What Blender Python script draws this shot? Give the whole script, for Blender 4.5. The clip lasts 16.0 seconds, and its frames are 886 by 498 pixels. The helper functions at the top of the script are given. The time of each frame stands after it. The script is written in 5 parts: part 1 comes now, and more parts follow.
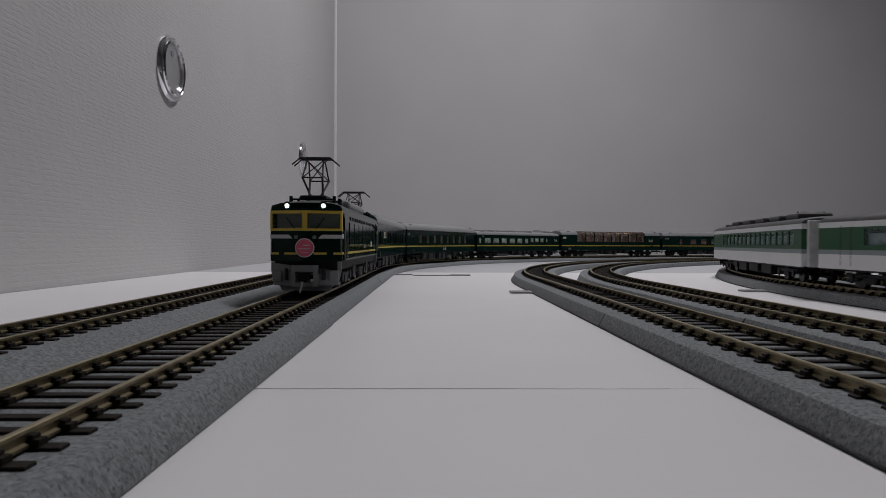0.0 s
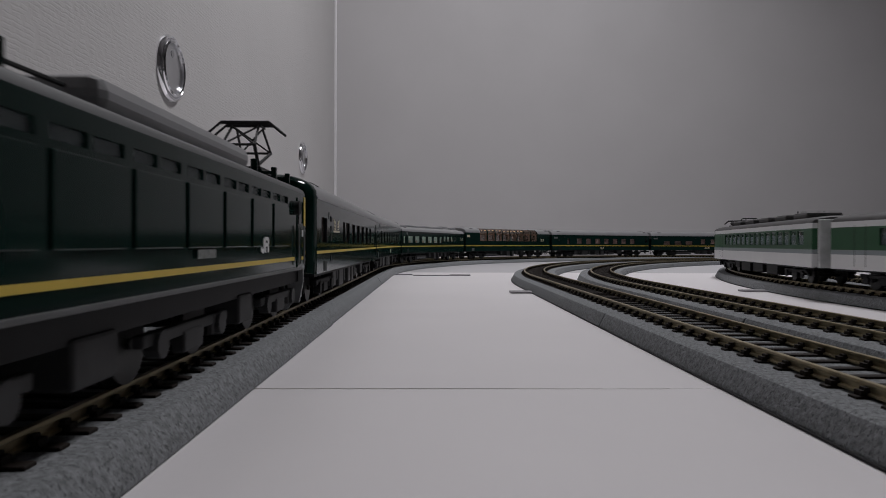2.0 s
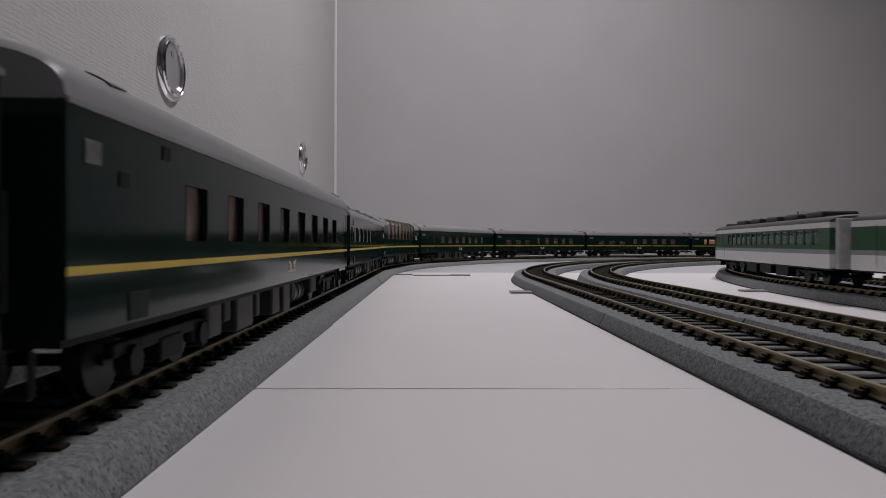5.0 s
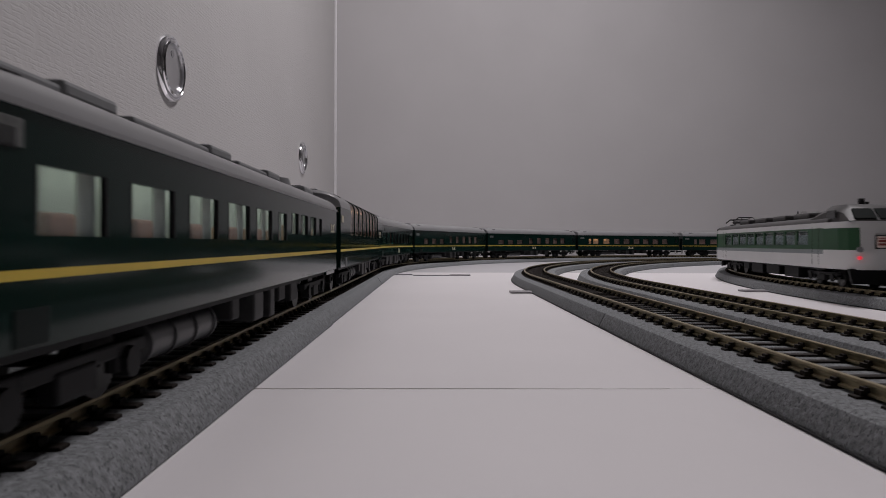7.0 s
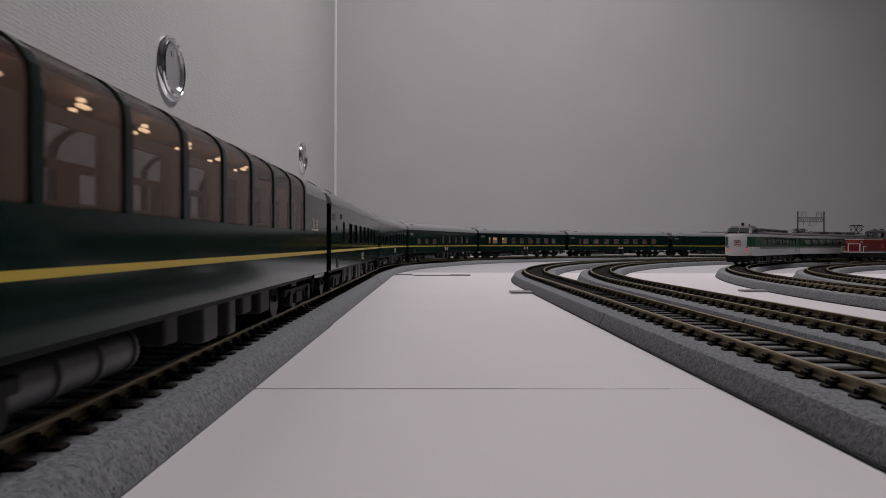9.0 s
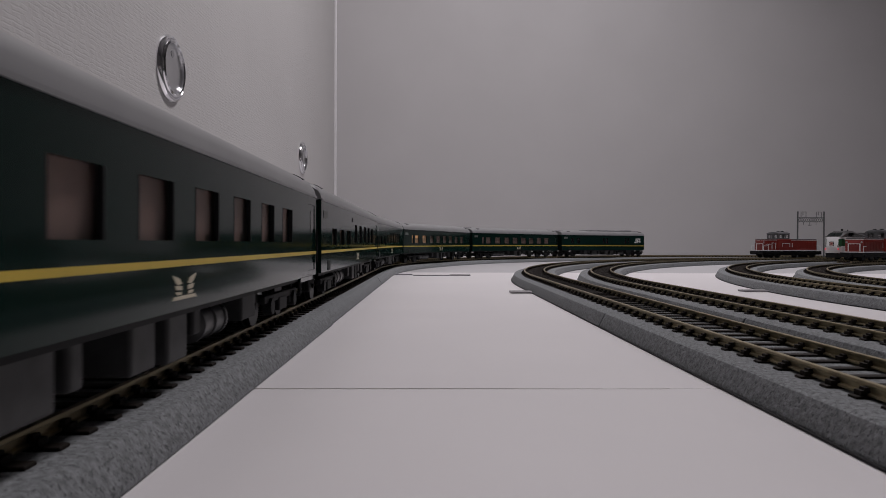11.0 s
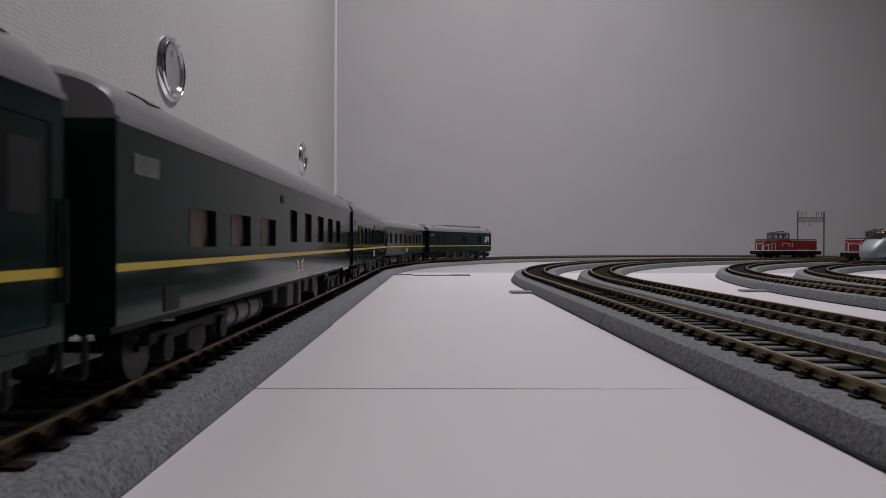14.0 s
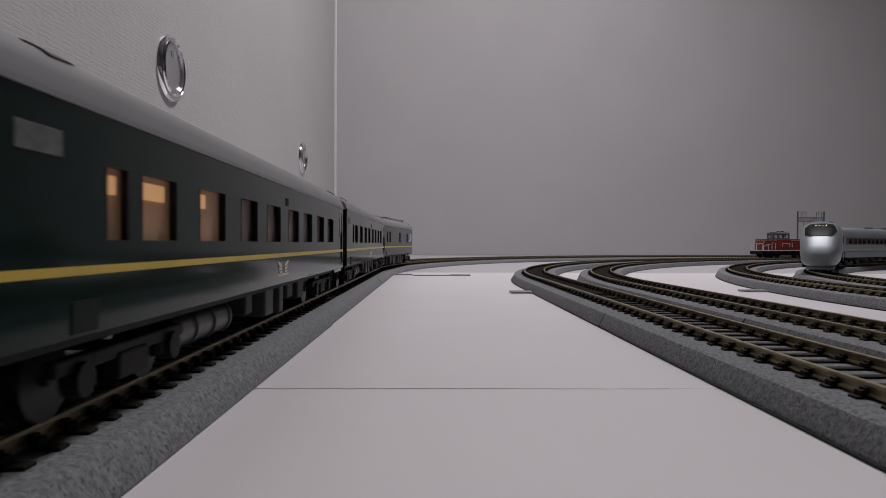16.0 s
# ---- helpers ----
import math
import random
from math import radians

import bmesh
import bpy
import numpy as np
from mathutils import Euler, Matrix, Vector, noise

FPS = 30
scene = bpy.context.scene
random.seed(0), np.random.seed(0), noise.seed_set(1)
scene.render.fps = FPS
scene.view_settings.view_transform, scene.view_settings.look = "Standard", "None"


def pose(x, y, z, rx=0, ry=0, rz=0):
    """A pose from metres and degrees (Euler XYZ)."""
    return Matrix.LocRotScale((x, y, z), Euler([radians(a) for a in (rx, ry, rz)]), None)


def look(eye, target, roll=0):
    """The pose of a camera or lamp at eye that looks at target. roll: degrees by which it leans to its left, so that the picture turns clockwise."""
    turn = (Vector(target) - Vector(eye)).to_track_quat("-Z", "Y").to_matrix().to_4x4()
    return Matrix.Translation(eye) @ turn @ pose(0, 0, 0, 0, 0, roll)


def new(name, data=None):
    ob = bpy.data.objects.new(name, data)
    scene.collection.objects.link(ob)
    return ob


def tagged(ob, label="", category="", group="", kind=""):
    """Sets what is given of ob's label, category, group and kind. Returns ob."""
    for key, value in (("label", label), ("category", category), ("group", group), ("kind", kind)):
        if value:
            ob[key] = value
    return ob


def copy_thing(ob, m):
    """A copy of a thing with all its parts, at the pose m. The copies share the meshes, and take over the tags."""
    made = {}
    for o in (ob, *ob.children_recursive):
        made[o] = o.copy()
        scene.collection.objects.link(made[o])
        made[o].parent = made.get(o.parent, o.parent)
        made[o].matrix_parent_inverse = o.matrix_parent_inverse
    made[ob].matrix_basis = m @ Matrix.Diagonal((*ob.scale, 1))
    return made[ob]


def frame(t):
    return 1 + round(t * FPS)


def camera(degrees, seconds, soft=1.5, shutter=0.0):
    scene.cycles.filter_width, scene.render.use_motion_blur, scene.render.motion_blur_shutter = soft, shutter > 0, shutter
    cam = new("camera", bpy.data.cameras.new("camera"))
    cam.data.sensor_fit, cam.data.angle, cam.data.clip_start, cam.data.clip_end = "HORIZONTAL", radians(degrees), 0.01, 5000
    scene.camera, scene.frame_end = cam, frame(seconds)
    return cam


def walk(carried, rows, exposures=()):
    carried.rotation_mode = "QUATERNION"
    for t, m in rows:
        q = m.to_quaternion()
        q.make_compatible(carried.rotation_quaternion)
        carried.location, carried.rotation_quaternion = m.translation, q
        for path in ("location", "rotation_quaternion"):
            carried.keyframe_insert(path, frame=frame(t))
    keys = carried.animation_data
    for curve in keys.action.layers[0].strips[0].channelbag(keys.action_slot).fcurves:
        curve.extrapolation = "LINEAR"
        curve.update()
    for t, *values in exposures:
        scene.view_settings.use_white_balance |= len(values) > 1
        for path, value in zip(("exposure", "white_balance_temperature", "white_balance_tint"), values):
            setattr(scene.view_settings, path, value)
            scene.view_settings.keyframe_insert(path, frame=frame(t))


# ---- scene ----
# ---------------- camera ----------------
EYE = (0.0, 0.0, 0.0319)
cam = camera(66.76, 16.0, soft=0.8, shutter=0.25)
STAND = pose(*EYE, 90 - 0.476, 0, -0.854) @ pose(0, 0, 0, 0, 0, 0.2)
cam.data.dof.use_dof, cam.data.dof.focus_distance, cam.data.dof.aperture_fstop = True, 1.0, 110.0
walk(cam, [(0.0, STAND), (16.0, STAND)],
     exposures=[(0.0, -0.08, 6340, 6), (1.4, -0.08, 6370, 6.7), (3.2, 0.08, 6440, 9.0), (9.0, 0.07, 6610, 11.5), (11.5, 0.08, 6550, 11.5), (16.0, 0.08, 6530, 11.5)])

# ---------------- light ----------------
world = bpy.data.worlds.new("room_air")
scene.world = world
world.use_nodes = True
world.node_tree.nodes["Background"].inputs[0].default_value = (0.9, 0.9, 1.0, 1)
world.node_tree.nodes["Background"].inputs[1].default_value = 0.02


def area(name, where, at, sx, sy, watts, colour):
    lamp = bpy.data.lights.new(name, "AREA")
    lamp.shape, lamp.size, lamp.size_y, lamp.energy, lamp.color = "RECTANGLE", sx, sy, watts, colour
    ob = new(name, lamp)
    ob.matrix_world = look(where, at)
    return ob


lamp = area("ceiling_lamp", (0.46, 0.92, 1.48), (0.02, 0.88, 0.0), 0.30, 0.30, 10.1, (1.0, 0.965, 1.0))
lamp.data.spread = radians(150)


# ---------------- materials ----------------
def material(name, colour, rough=0.5, metal=0.0, spread=0.12, scale=60.0, bump=0.0, bump_scale=400.0,
             coat=0.0, spec=0.5, glow=0.0, speck=None, stretch=(1, 1, 1)):
    m = bpy.data.materials.new(name)
    m.use_nodes = True
    nt = m.node_tree
    p = nt.nodes["Principled BSDF"]
    p.inputs["Roughness"].default_value, p.inputs["Metallic"].default_value = rough, metal
    p.inputs["Specular IOR Level"].default_value = spec
    p.inputs["Coat Weight"].default_value = coat
    co = nt.nodes.new("ShaderNodeTexCoord")
    mp = nt.nodes.new("ShaderNodeMapping")
    mp.inputs["Scale"].default_value = stretch
    nt.links.new(co.outputs["Object"], mp.inputs[0])
    n1 = nt.nodes.new("ShaderNodeTexNoise")
    n1.inputs["Scale"].default_value, n1.inputs["Detail"].default_value = scale, 6
    nt.links.new(mp.outputs[0], n1.inputs["Vector"])
    ramp = nt.nodes.new("ShaderNodeValToRGB")
    a, b = ramp.color_ramp.elements
    a.position, b.position = 0.3, 0.7
    a.color = (*[c * (1 - spread) for c in colour], 1)
    b.color = (*[min(1, c * (1 + spread)) for c in colour], 1)
    nt.links.new(n1.outputs["Fac"], ramp.inputs[0])
    out = ramp.outputs[0]
    if speck:
        n3 = nt.nodes.new("ShaderNodeTexNoise")
        n3.inputs["Scale"].default_value, n3.inputs["Detail"].default_value = speck[1], 3
        nt.links.new(mp.outputs[0], n3.inputs["Vector"])
        r3 = nt.nodes.new("ShaderNodeValToRGB")
        r3.color_ramp.elements[0].position, r3.color_ramp.elements[1].position = speck[2], speck[3]
        nt.links.new(n3.outputs["Fac"], r3.inputs[0])
        mix = nt.nodes.new("ShaderNodeMix")
        mix.data_type = "RGBA"
        nt.links.new(r3.outputs[0], mix.inputs[0])
        nt.links.new(out, mix.inputs[6])
        mix.inputs[7].default_value = (*speck[0], 1)
        out = mix.outputs[2]
    nt.links.new(out, p.inputs["Base Color"])
    if bump:
        n2 = nt.nodes.new("ShaderNodeTexNoise")
        n2.inputs["Scale"].default_value, n2.inputs["Detail"].default_value = bump_scale, 4
        nt.links.new(mp.outputs[0], n2.inputs["Vector"])
        bp = nt.nodes.new("ShaderNodeBump")
        bp.inputs["Strength"].default_value, bp.inputs["Distance"].default_value = bump, 0.001
        nt.links.new(n2.outputs["Fac"], bp.inputs["Height"])
        nt.links.new(bp.outputs[0], p.inputs["Normal"])
    if glow:
        p.inputs["Emission Color"].default_value = (*colour, 1)
        p.inputs["Emission Strength"].default_value = glow
    return m


def glass(name, tint, rough=0.03, alpha=0.25, spec=0.5):
    m = bpy.data.materials.new(name)
    m.use_nodes = True
    p = m.node_tree.nodes["Principled BSDF"]
    p.inputs["Base Color"].default_value = (*tint, 1)
    p.inputs["Roughness"].default_value = rough
    p.inputs["Alpha"].default_value = alpha
    p.inputs["Specular IOR Level"].default_value = spec
    return m


M = {
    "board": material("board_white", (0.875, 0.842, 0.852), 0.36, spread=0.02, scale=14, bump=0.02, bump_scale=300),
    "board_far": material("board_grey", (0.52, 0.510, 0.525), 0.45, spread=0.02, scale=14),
    "ballast": material("roadbed_plastic", (0.200, 0.209, 0.217), 0.85, spread=0.38, scale=900, bump=0.30, bump_scale=1700,
                        speck=((0.085, 0.089, 0.094), 1500, 0.56, 0.66)),
    "sleeper": material("sleeper_plastic", (0.016, 0.011, 0.0085), 0.75, spread=0.3, scale=500, bump=0.2, bump_scale=900, spec=0.2),
    "rail": material("nickel_rail", (0.30, 0.250, 0.155), 0.40, metal=0.8, spread=0.25, scale=300, stretch=(1, 1, 1)),
    "green": material("dark_green_paint", (0.0042, 0.0165, 0.0132), 0.10, spread=0.08, scale=40, spec=0.14),
    "hatch": material("deep_green_hatch", (0.003, 0.008, 0.007), 0.45, spread=0.1, scale=80, spec=0.1),
    "yellow": material("yellow_line_paint", (0.62, 0.45, 0.06), 0.4, spread=0.08, scale=80),
    "silver": material("silver_paint", (0.55, 0.56, 0.57), 0.4, spread=0.05, scale=80),
    "roof": material("roof_grey_paint", (0.25, 0.25, 0.255), 0.36, spread=0.06, scale=60),
    "black": material("black_plastic", (0.007, 0.007, 0.008), 0.6, spread=0.25, scale=200, spec=0.2),
    "gearbox": material("dim_grey_plastic", (0.045, 0.045, 0.046), 0.55, spread=0.3, scale=200, spec=0.3),
    "wheel": material("blackened_wheel", (0.016, 0.0155, 0.015), 0.45, metal=0.5, spread=0.2, scale=200),
    "tank": material("dull_tank_grey", (0.034, 0.034, 0.036), 0.38, spread=0.15, scale=200),
    "light_block": material("pale_gangway_grey", (0.50, 0.51, 0.51), 0.6, spread=0.2, scale=120),
    "under": material("underframe_grey", (0.024, 0.024, 0.025), 0.6, spread=0.3, scale=200, spec=0.25),
    "grey": material("grey_plastic", (0.24, 0.245, 0.25), 0.55, spread=0.08, scale=150),
    "steel": material("dull_steel", (0.35, 0.35, 0.36), 0.35, metal=0.9, spread=0.1, scale=200),
    "chrome": material("chrome", (0.75, 0.75, 0.77), 0.12, metal=1.0, spread=0.03, scale=30),
    "blind": material("tan_blind", (0.30, 0.195, 0.16), 0.6, spread=0.12, scale=120),
    "table_lamp": material("tan_table_set", (0.42, 0.24, 0.15), 0.5, spread=0.2, scale=300),
    "blind_lit": material("lit_tan_blind", (0.62, 0.36, 0.20), 0.6, spread=0.15, scale=120, glow=0.07),
    "blind_pale": material("pale_blind", (0.62, 0.68, 0.58), 0.6, spread=0.25, scale=160),
    "seam": material("seam_brown", (0.46, 0.40, 0.34), 0.8, spread=0.3, scale=60),
    "curtain": material("tan_interior", (0.46, 0.31, 0.22), 0.6, spread=0.15, scale=90),
    "white": material("white_paint", (0.70, 0.70, 0.70), 0.35, spread=0.03, scale=60),
    "train_green": material("leaf_green_paint", (0.018, 0.080, 0.032), 0.35, spread=0.06, scale=60),
    "cab_grey": material("cab_roof_grey", (0.10, 0.10, 0.105), 0.5, spread=0.1, scale=90),
    "train_grey": material("band_grey_paint", (0.25, 0.28, 0.29), 0.35, spread=0.05, scale=60),
    "red": material("red_paint", (0.20, 0.018, 0.012), 0.45, spread=0.08, scale=80),
    "pink": material("pink_headmark", (0.72, 0.14, 0.22), 0.4, spread=0.1, scale=300),
    "silver_met": material("silver_metallic_paint", (0.27, 0.295, 0.31), 0.48, metal=0.4, spread=0.04, scale=60),
    "lamp": material("headlamp_glow", (1.0, 0.9, 0.78), 0.3, glow=3.0, spread=0.0),
    "warm": material("warm_cabin_glow", (1.0, 0.55, 0.25), 0.5, glow=0.4, spread=0.0),
    "warm_spot": material("warm_lounge_lamp_glow", (1.0, 0.66, 0.38), 0.5, glow=1.8, spread=0.0),
    "tail": material("tail_lamp_glow", (1.0, 0.05, 0.08), 0.3, glow=0.5, spread=0.0),
    "gold": material("pale_gold_print", (0.50, 0.45, 0.33), 0.4, spread=0.1, scale=200),
    "number": material("dull_plate_silver", (0.16, 0.17, 0.16), 0.4, spread=0.5, scale=900),
    "roof_loco": material("loco_roof_grey", (0.085, 0.088, 0.09), 0.5, spread=0.1, scale=80),
    "corner": material("corner_bead_white", (0.80, 0.79, 0.80), 0.5, spread=0.03, scale=30),
    "steel_flat": material("brushed_steel_dish", (0.50, 0.50, 0.51), 0.32, metal=0.9, spread=0.04, scale=40),
    "lining_pale": material("pale_dining_lining", (0.62, 0.62, 0.56), 0.6, spread=0.25, scale=90),
    "glass_brown": glass("brown_panorama_glass", (0.12, 0.078, 0.058), 0.04, 0.38),
    "strip": material("grey_strip_plastic", (0.28, 0.27, 0.28), 0.5, spread=0.08, scale=90),
    "strip_brown": material("brown_window_strip", (0.10, 0.055, 0.045), 0.3, spread=0.1, scale=90),
    "lamp_warm": material("warm_headlamp_glow", (1.0, 0.62, 0.28), 0.3, glow=4.0, spread=0.0),
    "gantry": material("gantry_grey_plastic", (0.09, 0.093, 0.096), 0.6, spread=0.1, scale=200),
    "cool": material("pale_fill_glow", (0.80, 0.95, 0.88), 0.5, glow=0.9, spread=0.0),
    "seat_pale": material("pale_blue_seats", (0.34, 0.42, 0.45), 0.6, spread=0.35, scale=260),
    "roof_dark": material("dark_roof_grey", (0.065, 0.062, 0.062), 0.55, spread=0.15, scale=120),
    "sign": material("pale_sign", (0.11, 0.115, 0.11), 0.5, spread=0.4, scale=700),
    "headsign": material("headsign_glow", (0.52, 0.40, 0.37), 0.4, glow=0.14, spread=0.2, scale=400),
    "glass": glass("window_glass", (0.06, 0.06, 0.06), 0.04, 0.14),
    "glass_cab": glass("cab_glass", (0.10, 0.12, 0.11), 0.04, 0.15),
    "cab_lining": material("pale_green_lining", (0.42, 0.48, 0.42), 0.6, spread=0.1, scale=90),
    "glass_pale": glass("pale_window_glass", (0.30, 0.36, 0.37), 0.05, 0.18),
    "glass_dark": glass("dark_window_glass", (0.01, 0.012, 0.013), 0.05, 0.9),
    "screen_dark": glass("dark_windscreen", (0.012, 0.016, 0.015), 0.40, 0.95, 0.06),
}


def wallpaper(name, colour, cell, depth, turn):
    """Embossed paper: rows of short woven dashes over soft blotches."""
    m = material(name, colour, 0.62, spread=0.025, scale=6)
    nt = m.node_tree
    p = nt.nodes["Principled BSDF"]
    co = nt.nodes.new("ShaderNodeTexCoord")
    mp = nt.nodes.new("ShaderNodeMapping")
    mp.inputs["Rotation"].default_value = turn
    nt.links.new(co.outputs["Object"], mp.inputs[0])
    warp = nt.nodes.new("ShaderNodeTexNoise")
    warp.inputs["Scale"].default_value = 130
    add = nt.nodes.new("ShaderNodeVectorMath")
    add.operation = "MULTIPLY_ADD"
    nt.links.new(mp.outputs[0], warp.inputs["Vector"])
    nt.links.new(warp.outputs["Color"], add.inputs[0])
    add.inputs[1].default_value = (cell * 0.95,) * 3
    nt.links.new(mp.outputs[0], add.inputs[2])
    br = nt.nodes.new("ShaderNodeTexBrick")
    br.inputs["Scale"].default_value = 1.0
    br.inputs["Brick Width"].default_value, br.inputs["Row Height"].default_value = cell * 1.2, cell
    br.inputs["Mortar Size"].default_value, br.inputs["Mortar Smooth"].default_value = cell * 0.38, 1.0
    nt.links.new(add.outputs[0], br.inputs["Vector"])
    fine = nt.nodes.new("ShaderNodeTexNoise")
    fine.inputs["Scale"].default_value, fine.inputs["Detail"].default_value = 260, 5
    nt.links.new(co.outputs["Object"], fine.inputs["Vector"])
    mix = nt.nodes.new("ShaderNodeMath")
    mix.operation = "MULTIPLY_ADD"
    nt.links.new(fine.outputs["Fac"], mix.inputs[0])
    mix.inputs[1].default_value = 0.35
    nt.links.new(br.outputs["Fac"], mix.inputs[2])
    bp = nt.nodes.new("ShaderNodeBump")
    bp.inputs["Strength"].default_value, bp.inputs["Distance"].default_value = depth, 0.0008
    bp.invert = True
    nt.links.new(mix.outputs[0], bp.inputs["Height"])
    nt.links.new(bp.outputs[0], p.inputs["Normal"])
    return m


M["wall_w"] = wallpaper("woven_wallpaper", (0.53, 0.516, 0.511), 0.0030, 0.25, (radians(90), 0, radians(90)))
M["wall_n"] = wallpaper("fine_wallpaper", (0.545, 0.531, 0.535), 0.0026, 0.085, (radians(90), 0, 0))


# ---------------- mesh helpers ----------------
def link(name, bm, mat, parent=None, label="", smooth=False):
    me = bpy.data.meshes.new(name)
    bmesh.ops.recalc_face_normals(bm, faces=bm.faces)
    bm.to_mesh(me)
    bm.free()
    me.materials.append(M[mat] if isinstance(mat, str) else mat)
    if smooth:
        for f in me.polygons:
            f.use_smooth = True
        me.set_sharp_from_angle(angle=radians(35))
    ob = new(name, me)
    ob.parent = parent
    if label:
        tagged(ob, label)
    return ob


def part(name, bm, mat, parent, label="", smooth=False):
    return link(name, bm, mat, parent, label, smooth)


def box(x0, x1, y0, y1, z0, z1, bevel=0.0, bm=None):
    bm2 = bmesh.new()
    bmesh.ops.create_cube(bm2, size=1)
    for v in bm2.verts:
        v.co = ((x0 + x1) / 2 + v.co.x * (x1 - x0), (y0 + y1) / 2 + v.co.y * (y1 - y0), (z0 + z1) / 2 + v.co.z * (z1 - z0))
    if bevel:
        bmesh.ops.bevel(bm2, geom=bm2.edges[:], offset=bevel, segments=2, affect="EDGES", profile=0.5)
    return merge(bm, bm2)


def merge(bm, bm2):
    if bm is None:
        return bm2
    me = bpy.data.meshes.new("tmp")
    bm2.to_mesh(me)
    bm2.free()
    bm.from_mesh(me)
    bpy.data.meshes.remove(me)
    return bm


def rod(a, b, r, bm=None, seg=8, r2=None):
    """A round bar from a to b."""
    a, b = Vector(a), Vector(b)
    bm2 = bmesh.new()
    bmesh.ops.create_cone(bm2, cap_ends=True, segments=seg, radius1=r, radius2=r if r2 is None else r2, depth=(b - a).length)
    q = (b - a).to_track_quat("Z", "Y").to_matrix().to_4x4()
    bmesh.ops.transform(bm2, matrix=Matrix.Translation((a + b) / 2) @ q, verts=bm2.verts)
    return merge(bm, bm2)


def loft(rings, bm=None, caps=True, closed=True):
    """Skins a row of rings, each a list of points."""
    bm2 = bmesh.new()
    vs = [[bm2.verts.new(p) for p in ring] for ring in rings]
    n = len(rings[0])
    for a, b in zip(vs, vs[1:]):
        for i in range(n if closed else n - 1):
            j = (i + 1) % n
            bm2.faces.new((a[i], a[j], b[j], b[i]))
    if caps and closed:
        bm2.faces.new(list(reversed(vs[0])))
        bm2.faces.new(vs[-1])
    return merge(bm, bm2)


def holed(y0, y1, z0, z1, x, t, holes, bm=None):
    """An upright sheet along y, t thick from x, with rectangular holes (ya, yb, za, zb)."""
    ys = sorted({y0, y1, *[v for h in holes for v in h[:2]]})
    zs = sorted({z0, z1, *[v for h in holes for v in h[2:]]})
    bm2 = bmesh.new()
    def solid(i, j):
        if not (0 <= i < len(ys) - 1 and 0 <= j < len(zs) - 1):
            return False
        yc, zc = (ys[i] + ys[i + 1]) / 2, (zs[j] + zs[j + 1]) / 2
        return not any(h[0] < yc < h[1] and h[2] < zc < h[3] for h in holes)
    cache = {}
    def v(i, j, s):
        if (i, j, s) not in cache:
            cache[i, j, s] = bm2.verts.new((x + t * s, ys[i], zs[j]))
        return cache[i, j, s]
    for i in range(len(ys) - 1):
        for j in range(len(zs) - 1):
            if not solid(i, j):
                continue
            for s in (0, 1):
                bm2.faces.new((v(i, j, s), v(i + 1, j, s), v(i + 1, j + 1, s), v(i, j + 1, s)))
            for di, dj, a, b in ((-1, 0, (i, j), (i, j + 1)), (1, 0, (i + 1, j), (i + 1, j + 1)),
                                 (0, -1, (i, j), (i + 1, j)), (0, 1, (i, j + 1), (i + 1, j + 1))):
                if not solid(i + di, j + dj):
                    bm2.faces.new((v(*a, 0), v(*b, 0), v(*b, 1), v(*a, 1)))
    return merge(bm, bm2)


# ---------------- tracks: paths ----------------
RAIL = 0.0084


class Path:
    """A closed loop: a straight along y at x, then arcs to the right, and back; s is y on that straight."""
    def __init__(self, x, y0, arcs, ya=-0.75):
        # arcs: (radius, degrees) of the far bend, 180 degrees in all
        self.seg = []
        px, py, a = x, ya, 0.0
        s = ya
        bend = lambda rows: [("arc", r, radians(d)) for r, d in rows]
        width = 0.0
        ang = 0.0
        for r, d in arcs:
            width += r * (math.cos(ang) - math.cos(ang + radians(d)))
            ang += radians(d)
        rise = 0.0
        ang = 0.0
        for r, d in arcs:
            rise += r * (math.sin(ang + radians(d)) - math.sin(ang))
            ang += radians(d)
        todo = [("line", y0 - ya)] + bend(arcs) + [("line", y0 + rise - ya)] + [("arc", width / 2, math.pi)]
        for item in todo:
            if item[0] == "line":
                n, length = item, item[1]
                self.seg.append((s, length, px, py, a, 0.0))
                px, py = px + math.sin(a) * length, py + math.cos(a) * length
            else:
                r, d = item[1], item[2]
                length = r * d
                self.seg.append((s, length, px, py, a, 1 / r))
                cx, cy = px + r * math.cos(a), py - r * math.sin(a)
                a += d
                px, py = cx - r * math.cos(a), cy + r * math.sin(a)
            s += length
        self.start, self.length = ya, s - ya

    def at(self, s):
        """The point and the heading (radians, clockwise from +y) at s."""
        s = self.start + (s - self.start) % self.length
        for s0, n, px, py, a, k in self.seg:
            if s <= s0 + n + 1e-9:
                d = s - s0
                if k == 0:
                    return px + math.sin(a) * d, py + math.cos(a) * d, a
                cx, cy = px + math.cos(a) / k, py - math.sin(a) / k
                b = a + d * k
                return cx - math.cos(b) / k, cy + math.sin(b) / k, b
        return px, py, a

    def side(self, s, off, z=0.0):
        x, y, a = self.at(s)
        return Vector((x + math.cos(a) * off, y - math.sin(a) * off, z))


